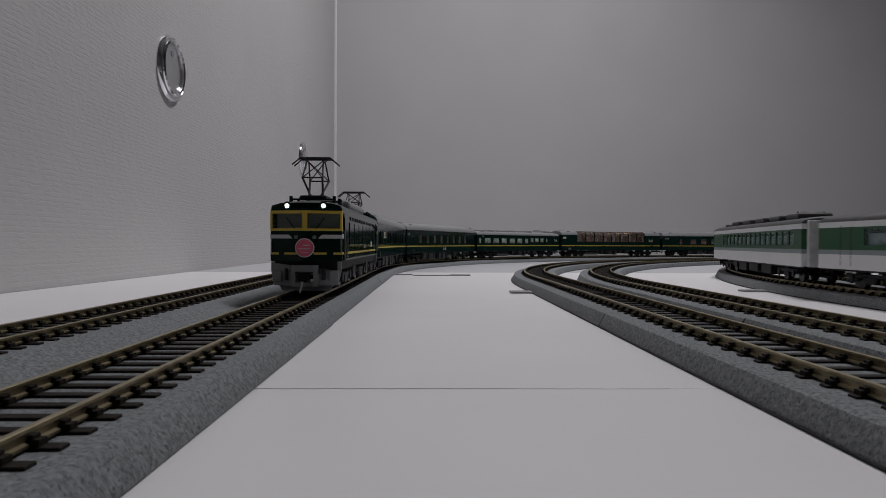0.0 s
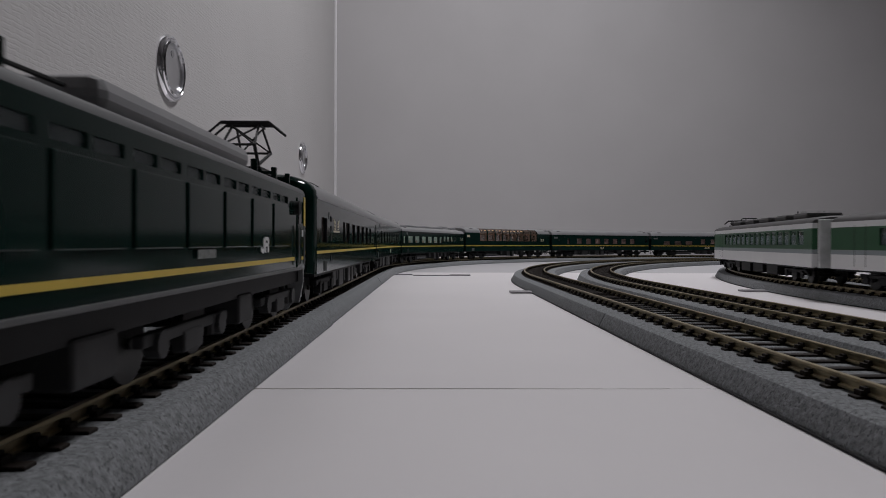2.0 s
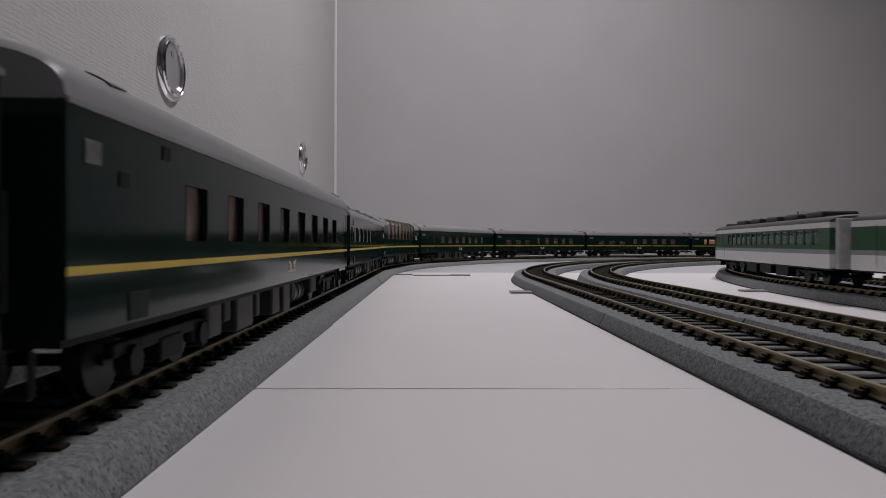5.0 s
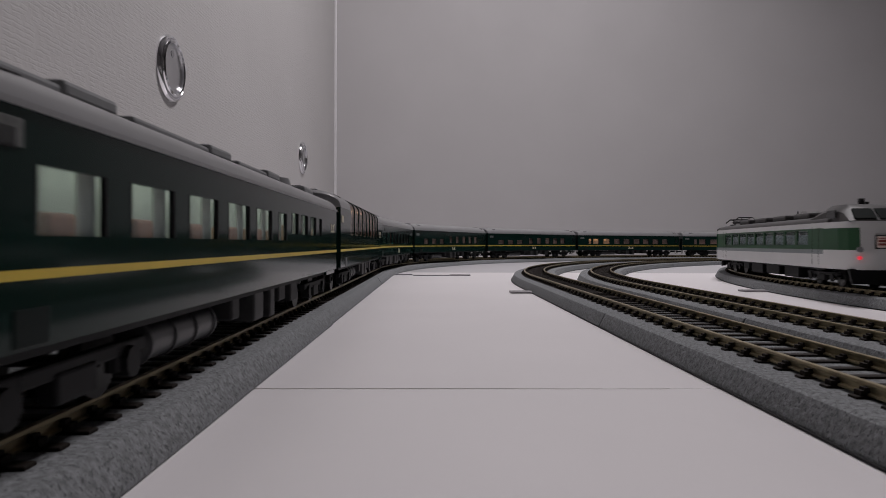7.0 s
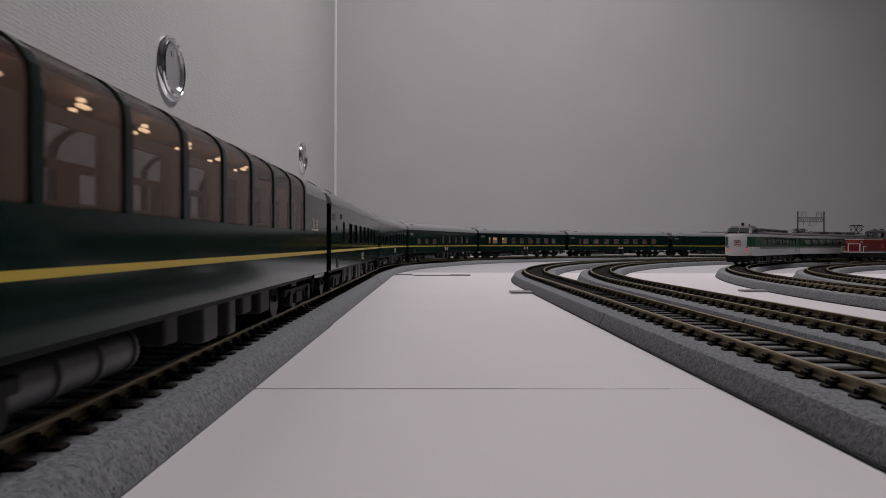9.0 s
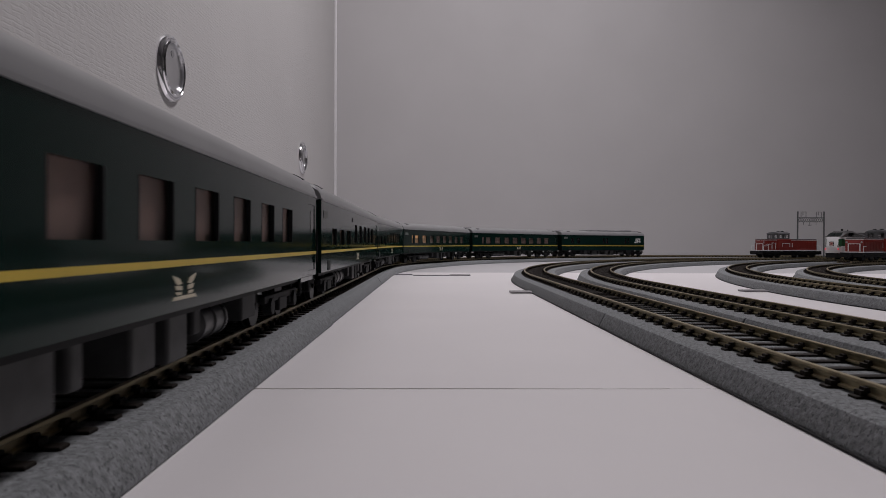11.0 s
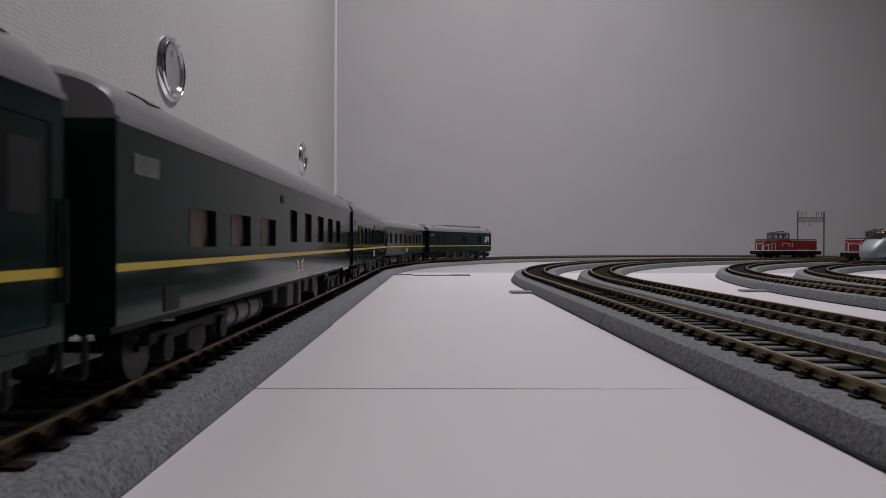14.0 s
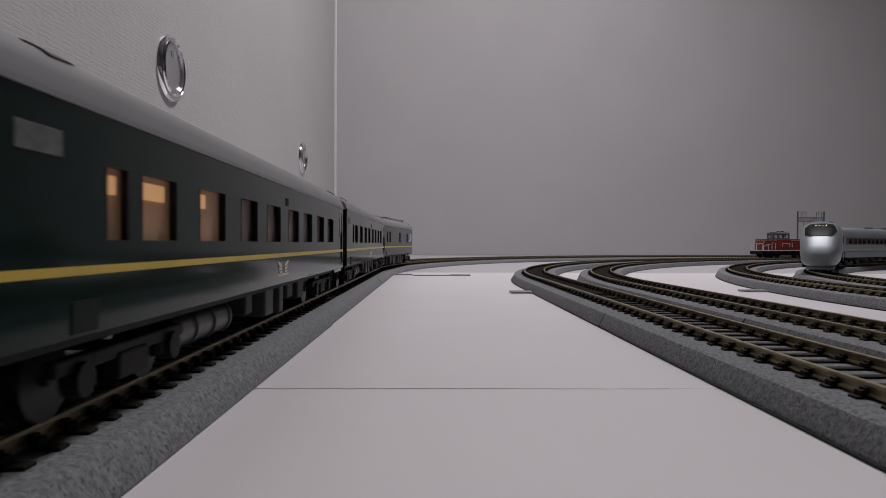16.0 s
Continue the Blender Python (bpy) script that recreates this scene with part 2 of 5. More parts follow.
PATHS = {
    1: Path(-0.1140, 0.640, [(0.8187, 180)]),
    2: Path(-0.0603, 0.640, [(0.765, 180)]),
    3: Path(0.0839, 0.498, [(0.751, 100), (0.50, 80)]),
    4: Path(0.1300, 0.418, [(0.815, 85), (0.38, 95)]),
    5: Path(0.2382, 0.339, [(0.846, 70), (0.34, 110)]),
    6: Path(0.2911, 0.327, [(0.667, 75), (0.28, 105)]),
    7: Path(0.2902, 0.339, [(0.794, 180)]),
}


def seat(path, s, reach=0.0875):
    """The pose of a car whose middle is at s, standing on the path by two bogies."""
    a, b = path.side(s - reach, 0, RAIL), path.side(s + reach, 0, RAIL)
    d = b - a
    return Matrix.Translation((a + b) / 2) @ Matrix.Rotation(math.atan2(-d.x, d.y), 4, "Z")


# ---------------- room ----------------
def slab(name, x0, x1, y0, y1, z0, z1, mat, label="", category="", bevel=0.0):
    return tagged(link(name, box(x0, x1, y0, y1, z0, z1, bevel), mat), label, category, kind="structure")


WALL_X, WALL_Y = -0.266, 1.81
slab("ground", -2.5, 5.6, -2.6, 3.4, -0.32, -0.30, "board_far", "plain room floor under the layout table", "floor")
slab("wall_west", WALL_X - 0.08, WALL_X, -2.3, WALL_Y + 0.08, -0.30, 2.00, "wall_w", "white embossed wallpaper on the side wall", "wall")
slab("wall_north", WALL_X, 5.2, WALL_Y, WALL_Y + 0.08, -0.30, 2.00, "wall_n", "white embossed wallpaper on the end wall", "wall")
slab("wall_east", 5.2, 5.28, -2.3, WALL_Y + 0.08, -0.30, 2.00, "wall_n", "white papered wall", "wall")
slab("wall_south", WALL_X - 0.08, 5.28, -2.38, -2.3, -0.30, 2.00, "wall_n", "white papered wall", "wall")
slab("ceiling", WALL_X - 0.1, 5.3, -2.4, WALL_Y + 0.1, 2.00, 2.04, "wall_n", "plain white ceiling", "ceiling")
# pale bead that closes the corner of the two walls
slab("trim", WALL_X + 0.0002, WALL_X + 0.007, WALL_Y - 0.006, WALL_Y - 0.0002, -0.04, 1.999, "corner", "narrow pale corner bead between the papered walls", "trim", 0.0015)
# table top: boards laid side by side, with hairline seams; near two white, far one darker grey
SEAM, EDGE = 0.1475, 0.738
table = new("layout_table")
tagged(table, "white laminated boards laid flush as a layout table", "table")
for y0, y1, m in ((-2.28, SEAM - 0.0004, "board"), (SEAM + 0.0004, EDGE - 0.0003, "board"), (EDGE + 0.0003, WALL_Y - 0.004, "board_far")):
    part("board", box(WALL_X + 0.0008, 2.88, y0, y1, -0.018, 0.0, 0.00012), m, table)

part("seam_filler", box(0.0525, 2.87, SEAM - 0.00039, SEAM + 0.00039, -0.017, -0.0001), "board", table)
part("seam_filler", box(WALL_X + 0.002, 0.052, SEAM - 0.0004, SEAM + 0.0004, -0.017, -0.0002), "seam", table, "brownish line in the board joint")


def finger_pull(y, z, r):
    """Round metal finger pull let into the wall panel: stepped rim and flat dish."""
    ob = tagged(new("finger_pull"), "round chrome finger pull with stepped rim on white wall", "door pull", "finger pulls on the wall")
    ob.matrix_world = pose(WALL_X, y, z, 0, 90, 0)
    prof = [(r, 0), (r, 0.0015), (r * 0.955, 0.004), (r * 0.90, 0.0046), (r * 0.865, 0.003), (r * 0.84, 0.0055), (r * 0.79, 0.0065), (r * 0.745, 0.0055), (r * 0.73, 0.002)]
    n = 64
    rings = [[(q * math.cos(2 * math.pi * i / n), q * math.sin(2 * math.pi * i / n), h) for i in range(n)] for q, h in prof]
    part("rim", loft(rings, caps=False), "chrome", ob, "polished stepped rim", True)
    bm = bmesh.new()
    bmesh.ops.create_cone(bm, cap_ends=True, segments=64, radius1=r * 0.735, radius2=r * 0.735, depth=0.003)
    bmesh.ops.translate(bm, verts=bm.verts, vec=(0, 0, 0.0015))
    part("dish", bm, "steel_flat", ob, "flat brushed steel dish")
    bm = rod((-r * 0.45, -r * 0.02, 0.003), (-r * 0.45, -r * 0.02, 0.0036), r * 0.11, seg=24)
    part("lock_disc", bm, "steel", ob, "small round key disc")
    return ob


# ---------------- tracks ----------------
GAUGE = 0.0175
TOP, BED = 0.0183, 0.0056
sleeper_forms = {}


def sweep(path, profile, s0, s1, step, bm=None):
    n = max(2, int(round((s1 - s0) / step)) + 1)
    rings = [[path.side(s0 + (s1 - s0) * i / (n - 1), o, z) for o, z in profile] for i in range(n)]
    return loft(rings, bm)


def track(path, label, near, span=None, flank=0.0, reach=0.0136, spacing=0.0073, lip=0.0, base=0.0212):
    """Plastic roadbed in sections, two rails and sleepers; those in the stretch `near` are parts of their own."""
    ob = tagged(new("model_track"), label, "railway track", "loops of model railway track")
    first, total = (path.start, path.length) if span is None else (span[0], span[1] - span[0])
    sections = max(1, int(total / 0.246))
    ln = total / sections
    wob = random.Random(int(path.length * 1e4))
    for i in range(sections):
        s0 = first + i * ln + 0.0003
        j = wob.uniform(-0.00035, 0.00035)
        prof = [(-base + j, 0.0002), (-base + j, 0.0010), (-TOP + j, BED - 0.0003), (-TOP + 0.0006 + j, BED), (TOP - 0.0006 + j, BED), (TOP + j, BED - 0.0003), (base + flank + j, 0.0010), (base + flank + j, 0.0002)]
        part("roadbed", sweep(path, prof, s0, s0 + ln - 0.0004, 0.012), "ballast", ob, smooth=True)
    for o in (-base - 0.0003, base + flank - 0.0003) if lip else ():
        part("base_edge", sweep(path, [(o, 0.0001), (o, lip), (o + 0.0006, lip), (o + 0.0006, 0.0001)], first, first + total, 0.012), "black", ob, "thin black lower edge")
    for side in (-1, 1):
        c = side * GAUGE / 2
        foot, web, head = 0.0010, 0.00035, 0.00055
        z0 = BED + 0.0005
        prof = [(c - foot, z0), (c - foot, z0 + 0.0004), (c - web, z0 + 0.0006), (c - web, RAIL - 0.0008), (c - head, RAIL - 0.0006), (c - head, RAIL - 0.0001), (c - head + 0.00015, RAIL),
                (c + head - 0.00015, RAIL), (c + head, RAIL - 0.0001), (c + head, RAIL - 0.0006), (c + web, RAIL - 0.0008), (c + web, z0 + 0.0006), (c + foot, z0 + 0.0004), (c + foot, z0)]
        part("rail", sweep(path, prof, first, first + total, 0.012), "rail", ob, "brown-tinted nickel rail")
    bm = box(-reach, reach, -0.0013, 0.0013, BED - 0.0006, BED + 0.0005, 0.0002)
    for sx in (-1, 1):
        for q in (-1, 1):
            x = sx * GAUGE / 2 + q * 0.0013
            box(x - 0.0008, x + 0.0008, -0.0010, 0.0010, BED + 0.0004, BED + 0.0014, 0, bm)
            x = sx * GAUGE / 2 + q * 0.0009
            box(x - 0.0004, x + 0.0004, -0.0008, 0.0008, BED + 0.0013, BED + 0.0019, 0, bm)
    if reach not in sleeper_forms:
        tmp = link("sleeper_form", bm, "sleeper")
        sleeper_forms[reach] = tmp.data
        bpy.data.objects.remove(tmp)
    else:
        bm.free()
    sleeper_mesh = sleeper_forms[reach]
    pitch = total / round(total / spacing)
    count = int(round(total / pitch))
    co = [v.co.copy() for v in sleeper_mesh.vertices]
    faces = [tuple(p.vertices) for p in sleeper_mesh.polygons]
    verts, polys = [], []
    for i in range(count):
        s = first + (i + 0.5) * pitch
        x, y, a = path.at(s)
        m = Matrix.Translation((x, y, 0)) @ Matrix.Rotation(-a, 4, "Z")
        if near[0] <= s <= near[1]:
            sl = new("sleeper", sleeper_mesh)
            sl.parent = ob
            sl.matrix_basis = m
        else:
            k = len(verts)
            verts += [m @ c for c in co]
            polys += [tuple(q + k for q in f) for f in faces]
    me = bpy.data.meshes.new("far_sleepers")
    me.from_pydata(verts, [], polys)
    me.materials.append(M["sleeper"])
    far = new("far_sleepers", me)
    far.parent = ob
    tagged(far, kind="stuff")
    return ob


for n, near, label in (
        (1, (0.05, 1.6), "empty outer model track on grey ballast roadbed beside wall"),
        (2, (0.0, 1.9), "model track on grey roadbed carrying the dark green train"),
        (3, (0.05, 1.7), "model track on grey roadbed where a red diesel stands"),
        (4, (0.1, 1.6), "empty model track on grey roadbed between two others"),
        (5, (0.2, 1.6), "inner model track on grey roadbed under white green train"),
        (6, (0.25, 1.5), "innermost model track on grey roadbed for silver train")):
    if n < 3:
        track(PATHS[n], label, near, None, 0.0120 if n == 1 else 0.0)
    else:
        track(PATHS[n], label, near, None, 0.0, 0.0118, 0.0086, 0.0005, 0.0204)
track(PATHS[7], "short siding of model track under a red diesel", (1.06, 1.26), (1.06, 1.26), 0.0, 0.0118, 0.0086, 0.0005, 0.0204)
finger_pull(0.683, 0.207, 0.0333)
finger_pull(1.367, 0.204, 0.0328)


# ---------------- rolling stock: common parts ----------------
def bogie(parent, y, wheel_base=0.030, r=0.0056, mat="black", hw=0.0135):
    """Two wheelsets under a frame with springs and axle boxes."""
    bm = box(-0.006, 0.006, y - 0.006, y + 0.006, 0.0085, 0.0108)
    frame_ = part("bogie", bm, mat, parent)
    for sx in (-1, 1):
        x = sx * hw
        bm = box(x - 0.001, x + 0.001, y - wheel_base / 2 - 0.006, y + wheel_base / 2 + 0.006, 0.0066, 0.0088, 0.0004)
        box(x - 0.0014, x + 0.0014, y - 0.005, y + 0.005, 0.0034, 0.0075, 0.0005, bm)
        for q in (-1, 1):
            yy = y + q * wheel_base / 2
            rod((x - 0.0008, yy, r), (x + sx * 0.0018, yy, r), 0.0024, bm, 10)
            rod((x, yy - 0.0032 * q, 0.0045), (x, yy - 0.0032 * q, 0.0085), 0.0011, bm, 8)
        part("side_frame", bm, mat, frame_)
    for q in (-1, 1):
        yy = y + q * wheel_base / 2
        bm = rod((-0.0105, yy, r), (0.0105, yy, r), 0.001)
        for sx in (-1, 1):
            rod((sx * 0.0075, yy, r), (sx * 0.0098, yy, r), r, bm, 24)
            rod((sx * 0.0070, yy, r), (sx * 0.0078, yy, r), r + 0.0006, bm, 24)
        part("wheelset", bm, "wheel", frame_)
    return frame_


def roof_ring(y, hw, z0, z1, n=14, drop=1.0, power=2.4):
    """A roof's cross-section from gutter to gutter."""
    pts = []
    for i in range(n + 1):
        a = math.pi * i / n
        c, s = math.cos(a), math.sin(a)
        pts.append((hw * math.copysign(abs(c) ** (2 / power), c), y, z0 + (z1 - z0) * drop * abs(s) ** (2 / power)))
    return pts


def roof_sheet(y0, y1, hw, z0, z1, round_end=0.004, cuts=(), depth=4):
    """A roof shell, lower towards both ends; cuts leave open the lowest strips on both sides."""
    ys = sorted({y0, y0 + round_end * 0.35, y0 + round_end, y1 - round_end, y1 - round_end * 0.35, y1, *[v for c in cuts for v in c]})
    bm = bmesh.new()
    rows = []
    for y in ys:
        e = min(y - y0, y1 - y)
        k = 1.0 if e >= round_end else 0.80 + 0.20 * math.sqrt(max(0, 1 - (1 - e / round_end) ** 2))
        rows.append([bm.verts.new(p) for p in roof_ring(y, hw, z0, z1, 14, k)])
    for a, b, ya, yb in zip(rows, rows[1:], ys, ys[1:]):
        for i in range(len(a) - 1):
            if (i < depth or i >= len(a) - 1 - depth) and any(c[0] - 1e-6 <= ya and yb <= c[1] + 1e-6 for c in cuts):
                continue
            bm.faces.new((a[i], a[i + 1], b[i + 1], b[i]))
    for row in (rows[0], rows[-1]):
        bm.faces.new(row)
    return bm


def end_wall(y, t, hw, z0, z1, bm=None):
    """A coach end with a doorway through it."""
    bm = box(-hw, -0.0052, y, y + t, z0, z1, 0, bm)
    box(0.0052, hw, y, y + t, z0, z1, 0, bm)
    box(-0.0052, 0.0052, y, y + t, z1 - 0.006, z1, 0, bm)
    return bm


def gear(parent, items, mat="under"):
    """Boxes and tanks hung below the floor: (kind, y0, y1, z0, mat)."""
    for kind, y0, y1, z0, m in items:
        for sx in (1, -1):
            if kind == "box":
                part("equipment_box", box(sx * 0.0095 - 0.006, sx * 0.0095 + 0.006, y0, y1, z0, 0.0113, 0.0006), m, parent)
            else:
                # one turned body with raised bands and domed ends
                n = max(1, int(round((y1 - y0) / 0.0105)))
                turned = [(y0, 0.0016), (y0 + 0.0010, 0.0032)]
                for k in range(n + 1):
                    y = y0 + 0.0016 + (y1 - y0 - 0.0032) * k / n
                    turned += [(y - 0.0005, 0.0035), (y - 0.0004, 0.0039), (y + 0.0004, 0.0039), (y + 0.0005, 0.0035)]
                turned += [(y1 - 0.0010, 0.0032), (y1, 0.0016)]
                rings = [[(sx * 0.0105 + r * math.cos(2 * math.pi * a / 18), y, z0 + 0.0034 + r * math.sin(2 * math.pi * a / 18)) for a in range(18)] for y, r in turned]
                bm = loft(rings)
                part("air_tank", bm, m, parent, "", True)


def crest(y, z, w, h, x, sx):
    """Two spread wings over a ribbon, as a thin raised badge."""
    bm = bmesh.new()
    for q in (-1, 1):
        for a in ([(0.12, 0.12), (0.20, 0.34), (0.50, 0.50), (0.42, 0.30), (0.30, 0.10)], [(0.12, 0.04), (0.40, 0.08), (0.34, -0.10), (0.12, -0.14)], [(0.14, -0.20), (0.38, -0.18), (0.32, -0.30), (0.14, -0.32)]):
            vs = [bm.verts.new((x, y + q * p * w, z + r * h)) for p, r in a]
            bm.faces.new(vs)
    vs = [bm.verts.new((x, y + p * w, z + r * h)) for p, r in ((-0.5, -0.5), (0.5, -0.5), (0.44, -0.36), (-0.44, -0.36))]
    bm.faces.new(vs)
    ext = bmesh.ops.extrude_face_region(bm, geom=bm.faces[:])
    bmesh.ops.translate(bm, verts=[v for v in ext["geom"] if isinstance(v, bmesh.types.BMVert)], vec=(sx * 0.00012, 0, 0))
    return bm


CL = 0.254                      # coach body length
HW, SOLE, GUTTER, ROOF_TOP = 0.0178, 0.0121, 0.0402, 0.0486


def coach(label, windows, doors, pane="glass", crests=(), roof_units=(), tanks=(), salon=(), lit=(), drop=0.0, vents=(), sign=(0.0050, 0.0138)):
    """A dark green sleeping car. Windows and doors: (y0, y1, z0, z1) from the leading end; vents: (y, z)."""
    ob = tagged(new("passenger_coach"), label, "train car", "cars of the dark green train")
    f = lambda y: y - CL / 2
    GUT, TOPZ = GUTTER - drop, ROOF_TOP - drop * 2.0
    holes = [(f(a), f(b), c, d) for a, b, c, d in (*windows, *doors)]
    tall = [(f(a), f(b), 0.0275, GUT) for a, b in salon]
    for sx in (-1, 1):
        part("side_wall", holed(-CL / 2, CL / 2, SOLE, GUT, sx * HW - (0.0010 if sx > 0 else 0.0), 0.0010, holes + tall), "green", ob, "glossy dark green side wall")
    for y in (-CL / 2 + 0.0002, CL / 2 - 0.0012):
        part("end_wall", end_wall(y, 0.0010, HW - 0.0011, SOLE, GUT - 0.0001), "green", ob)
    part("roof", roof_sheet(-CL / 2, CL / 2, HW, GUT, TOPZ, 0.004, [c[:2] for c in tall]), "roof", ob, "light grey rounded roof", True)
    part("floor_pan", box(-HW + 0.0012, HW - 0.0012, -CL / 2 + 0.001, CL / 2 - 0.001, SOLE - 0.0012, SOLE + 0.0008), "black", ob)
    # inner lining: corridor partition with bays behind the panes
    if salon:
        part("bench", box(-0.0120, 0.0120, f(0.036), f(0.214), SOLE + 0.0008, 0.0262, 0.0010), "curtain", ob, "tan lounge seating")
        part("ceiling_panel", box(-0.0080, 0.0080, f(0.036), f(0.214), TOPZ - 0.0022, TOPZ - 0.0016), "curtain", ob, "tan lounge ceiling")
        for q in (-1, 1):
            arches = [(f(a) + 0.0030, f(b) - 0.0024, 0.0284, 0.0378) for a, b in salon]
            part("arched_lining", holed(f(0.036), f(0.214), 0.0262, GUT - 0.0004, q * 0.0146, 0.0006, arches), "curtain", ob, "tan lining with window openings")
    else:
        part("partition", box(-0.0006, 0.0006, -CL / 2 + 0.004, CL / 2 - 0.004, SOLE + 0.0008, GUT - 0.001), "lining_pale" if pane == "glass_pale" else "curtain", ob, "tan inner partition")
    # unseen glow panel, added to brighten the dining room behind its panes
    if pane == "glass_pale":
        part("ceiling_panel", box(-0.011, 0.011, -CL / 2 + 0.006, CL / 2 - 0.008, GUT - 0.0016, GUT - 0.0010), "cool", ob, "added pale glow panel that brightens the dining room")
    for a, b in lit:
        if salon:
            for x0, dy, n in ((0.0060, 0.0, 0.0030), (0.0030, 0.0035, 0.0012), (0.0082, -0.0040, 0.0012), (0.0010, -0.0030, 0.0022)):
                part("cabin_lamp", box(x0, x0 + 0.0010, f(a) + dy, f(a) + dy + n, TOPZ - 0.0046, TOPZ - 0.0040, 0.0002), "warm_spot", ob, "small warm ceiling lamp")
        else:
            part("cabin_lamp", box(HW - 0.00175, HW - 0.00140, f(a), f(b), 0.0300, 0.0326, 0.0001), "warm", ob, "warm glowing cabin lamp")
    for sx in (-1, 1):
        x = sx * HW
        if not salon:
            part("gutter", box(x - 0.0004, x + 0.0004, -CL / 2, CL / 2, GUT - 0.0004, GUT + 0.0003), "roof", ob)
        a, b = sorted((x, x + sx * 0.0002))
        if salon:
            part("destination_sign", box(a, b, f(0.0030), f(0.0105), 0.0332, 0.0364, 0.0001), "gold", ob, "pale gold printed sign")
        else:
            part("destination_sign", box(a, b, f(sign[0]), f(sign[1]), 0.0332, 0.0362, 0.0001), "sign", ob, "small pale destination sign")
        for y, z in vents:
            part("wall_vent", box(a, b, f(y), f(y) + 0.0032, z, z + 0.0022, 0.0001), "black", ob)
        part("lower_hatch", box(a, b, f(0.0158), f(0.0222), SOLE + 0.0004, SOLE + 0.0044, 0.0001), "roof_loco" if salon else "hatch", ob)
        xa, xb = sorted((x - sx * 0.0009, x + sx * 0.0001))
        part("door_skirt", box(xa, xb, CL / 2 - 0.0280, CL / 2 - 0.0070, SOLE - 0.0014, SOLE + 0.0002, 0.0002), "green", ob)
        for y0, y1 in ((0.0155, 0.0225), (CL - 0.0125, CL - 0.0050)):
            rings = []
            for y, cut in ((f(y0), 0), (f(y1), 1)):
                outer = [(sx * p[0], p[1], p[2]) for p in roof_ring(y, HW + 0.00025, GUT, TOPZ + 0.00025, 28)[5 + cut:9]]
                inner = [(sx * p[0], p[1], p[2]) for p in roof_ring(y, HW - 0.0003, GUT, TOPZ - 0.0003, 28)[5 + cut:9]]
                if cut:
                    outer, inner = [outer[0]] + outer, [inner[0]] + inner
                rings.append(outer + inner[::-1])
            part("roof_louvre", loft(rings), "roof_dark", ob, "dark grey louvre on roof shoulder", True)
        a, b = sorted((x + sx * 0.00002, x + sx * 0.0001))
        part("yellow_line", box(a, b, -CL / 2, CL / 2, 0.0195, 0.0206), "yellow", ob, "thin yellow waistline")
        for h in holes[:len(windows)]:
            deep = 0.0009 if pane == "glass_pale" else 0.0012
            xa, xb = sorted((x - sx * deep, x - sx * (deep - 0.0003)))
            p = part("window_pane", box(xa, xb, h[0], h[1], h[2], h[3]), pane, ob)
            xa, xb = sorted((x - sx * 0.0024, x - sx * 0.0018))
            if pane == "glass_pale":
                n = (h[1] - h[0]) * 0.24
                for ya, yb in ((h[0] - 0.0005, h[0] + n), (h[1] - n, h[1] + 0.0005)):
                    part("curtain", box(xa, xb, ya, yb, h[2] - 0.001, h[3] + 0.001, 0.0002), "blind_pale", ob, "pale gathered curtain")
                ym = (h[0] + h[1]) / 2
                part("table_set", box(min(xa, xb) - 0.003, max(xa, xb) + 0.0005, ym - n * 0.8, ym + n * 0.8, h[2] - 0.003, h[2] + 0.0028, 0.0006), "table_lamp", ob, "small tan dining table")
            else:
                part("blind", box(xa, xb, h[0] - 0.0012, h[1] + 0.0012, h[2] - 0.001, h[3] + 0.001), "blind_lit" if any(h[0] < f(q[1]) and f(q[0]) < h[1] for q in lit) else "blind", ob)
            for q in ((h[0], h[0] + 0.0004), (h[1] - (0.0006 if pane == "glass_pale" else 0.0005), h[1])):
                xc, xd = sorted((x - sx * (deep - 0.0003), x + sx * 0.00005))
                part("window_frame", box(xc, xd, q[0], q[1], h[2], h[3]), "black", p)
        for h in holes[len(windows):]:
            xa, xb = sorted((x - sx * 0.0010, x - sx * 0.0002))
            d = part("door", box(xa, xb, h[0], h[1], h[2], h[3], 0.0001), "green", ob)
            xa, xb = sorted((x - sx * 0.0003, x - sx * 0.0001))
            part("door_window", box(xa, xb, h[0] + 0.0055, h[1] - 0.0020, 0.0265, 0.0345), "glass_dark", d)
            xa, xb = sorted((x + sx * 0.0002, x + sx * 0.0008))
            yy = h[0] - 0.0022 if h[0] < 0 else h[1] + 0.0018
            part("handrail", box(xa, xb, yy, yy + 0.0004, 0.0165, 0.0285), "black", ob)
        for y, z, w, hh in crests:
            part("crest", crest(f(y), z, w, hh, x + sx * 0.00004, sx), "gold", ob, "pale gold winged crest")
        for a, b in salon:
            rings = []
            prof = [(x - sx * 0.0003, 0.0277), (x - sx * 0.0003, GUT)]
            ring = roof_ring(0, HW - 0.0002, GUT, TOPZ - 0.0002)[1:5]
            prof += [(sx * p[0], p[2]) for p in ring]
            outer = prof
            inner = [(q[0] - sx * 0.0004, q[1] - 0.0002) for q in reversed(prof)]
            rings = [[(q[0], yy, q[1]) for q in outer + inner] for yy in (f(a) + 0.0003, f(b) - 0.0003)]
            part("panorama_pane", loft(rings), "glass_brown", ob, "curved brown panorama pane", True)
            bars = [(q[0] + sx * 0.0003, q[1] + 0.0001) for q in prof]
            rings = [[(q[0], yy, q[1]) for q in bars + inner] for yy in (f(b) - 0.0003, f(b) + 0.0018)]
            part("window_pillar", loft(rings), "green", ob)
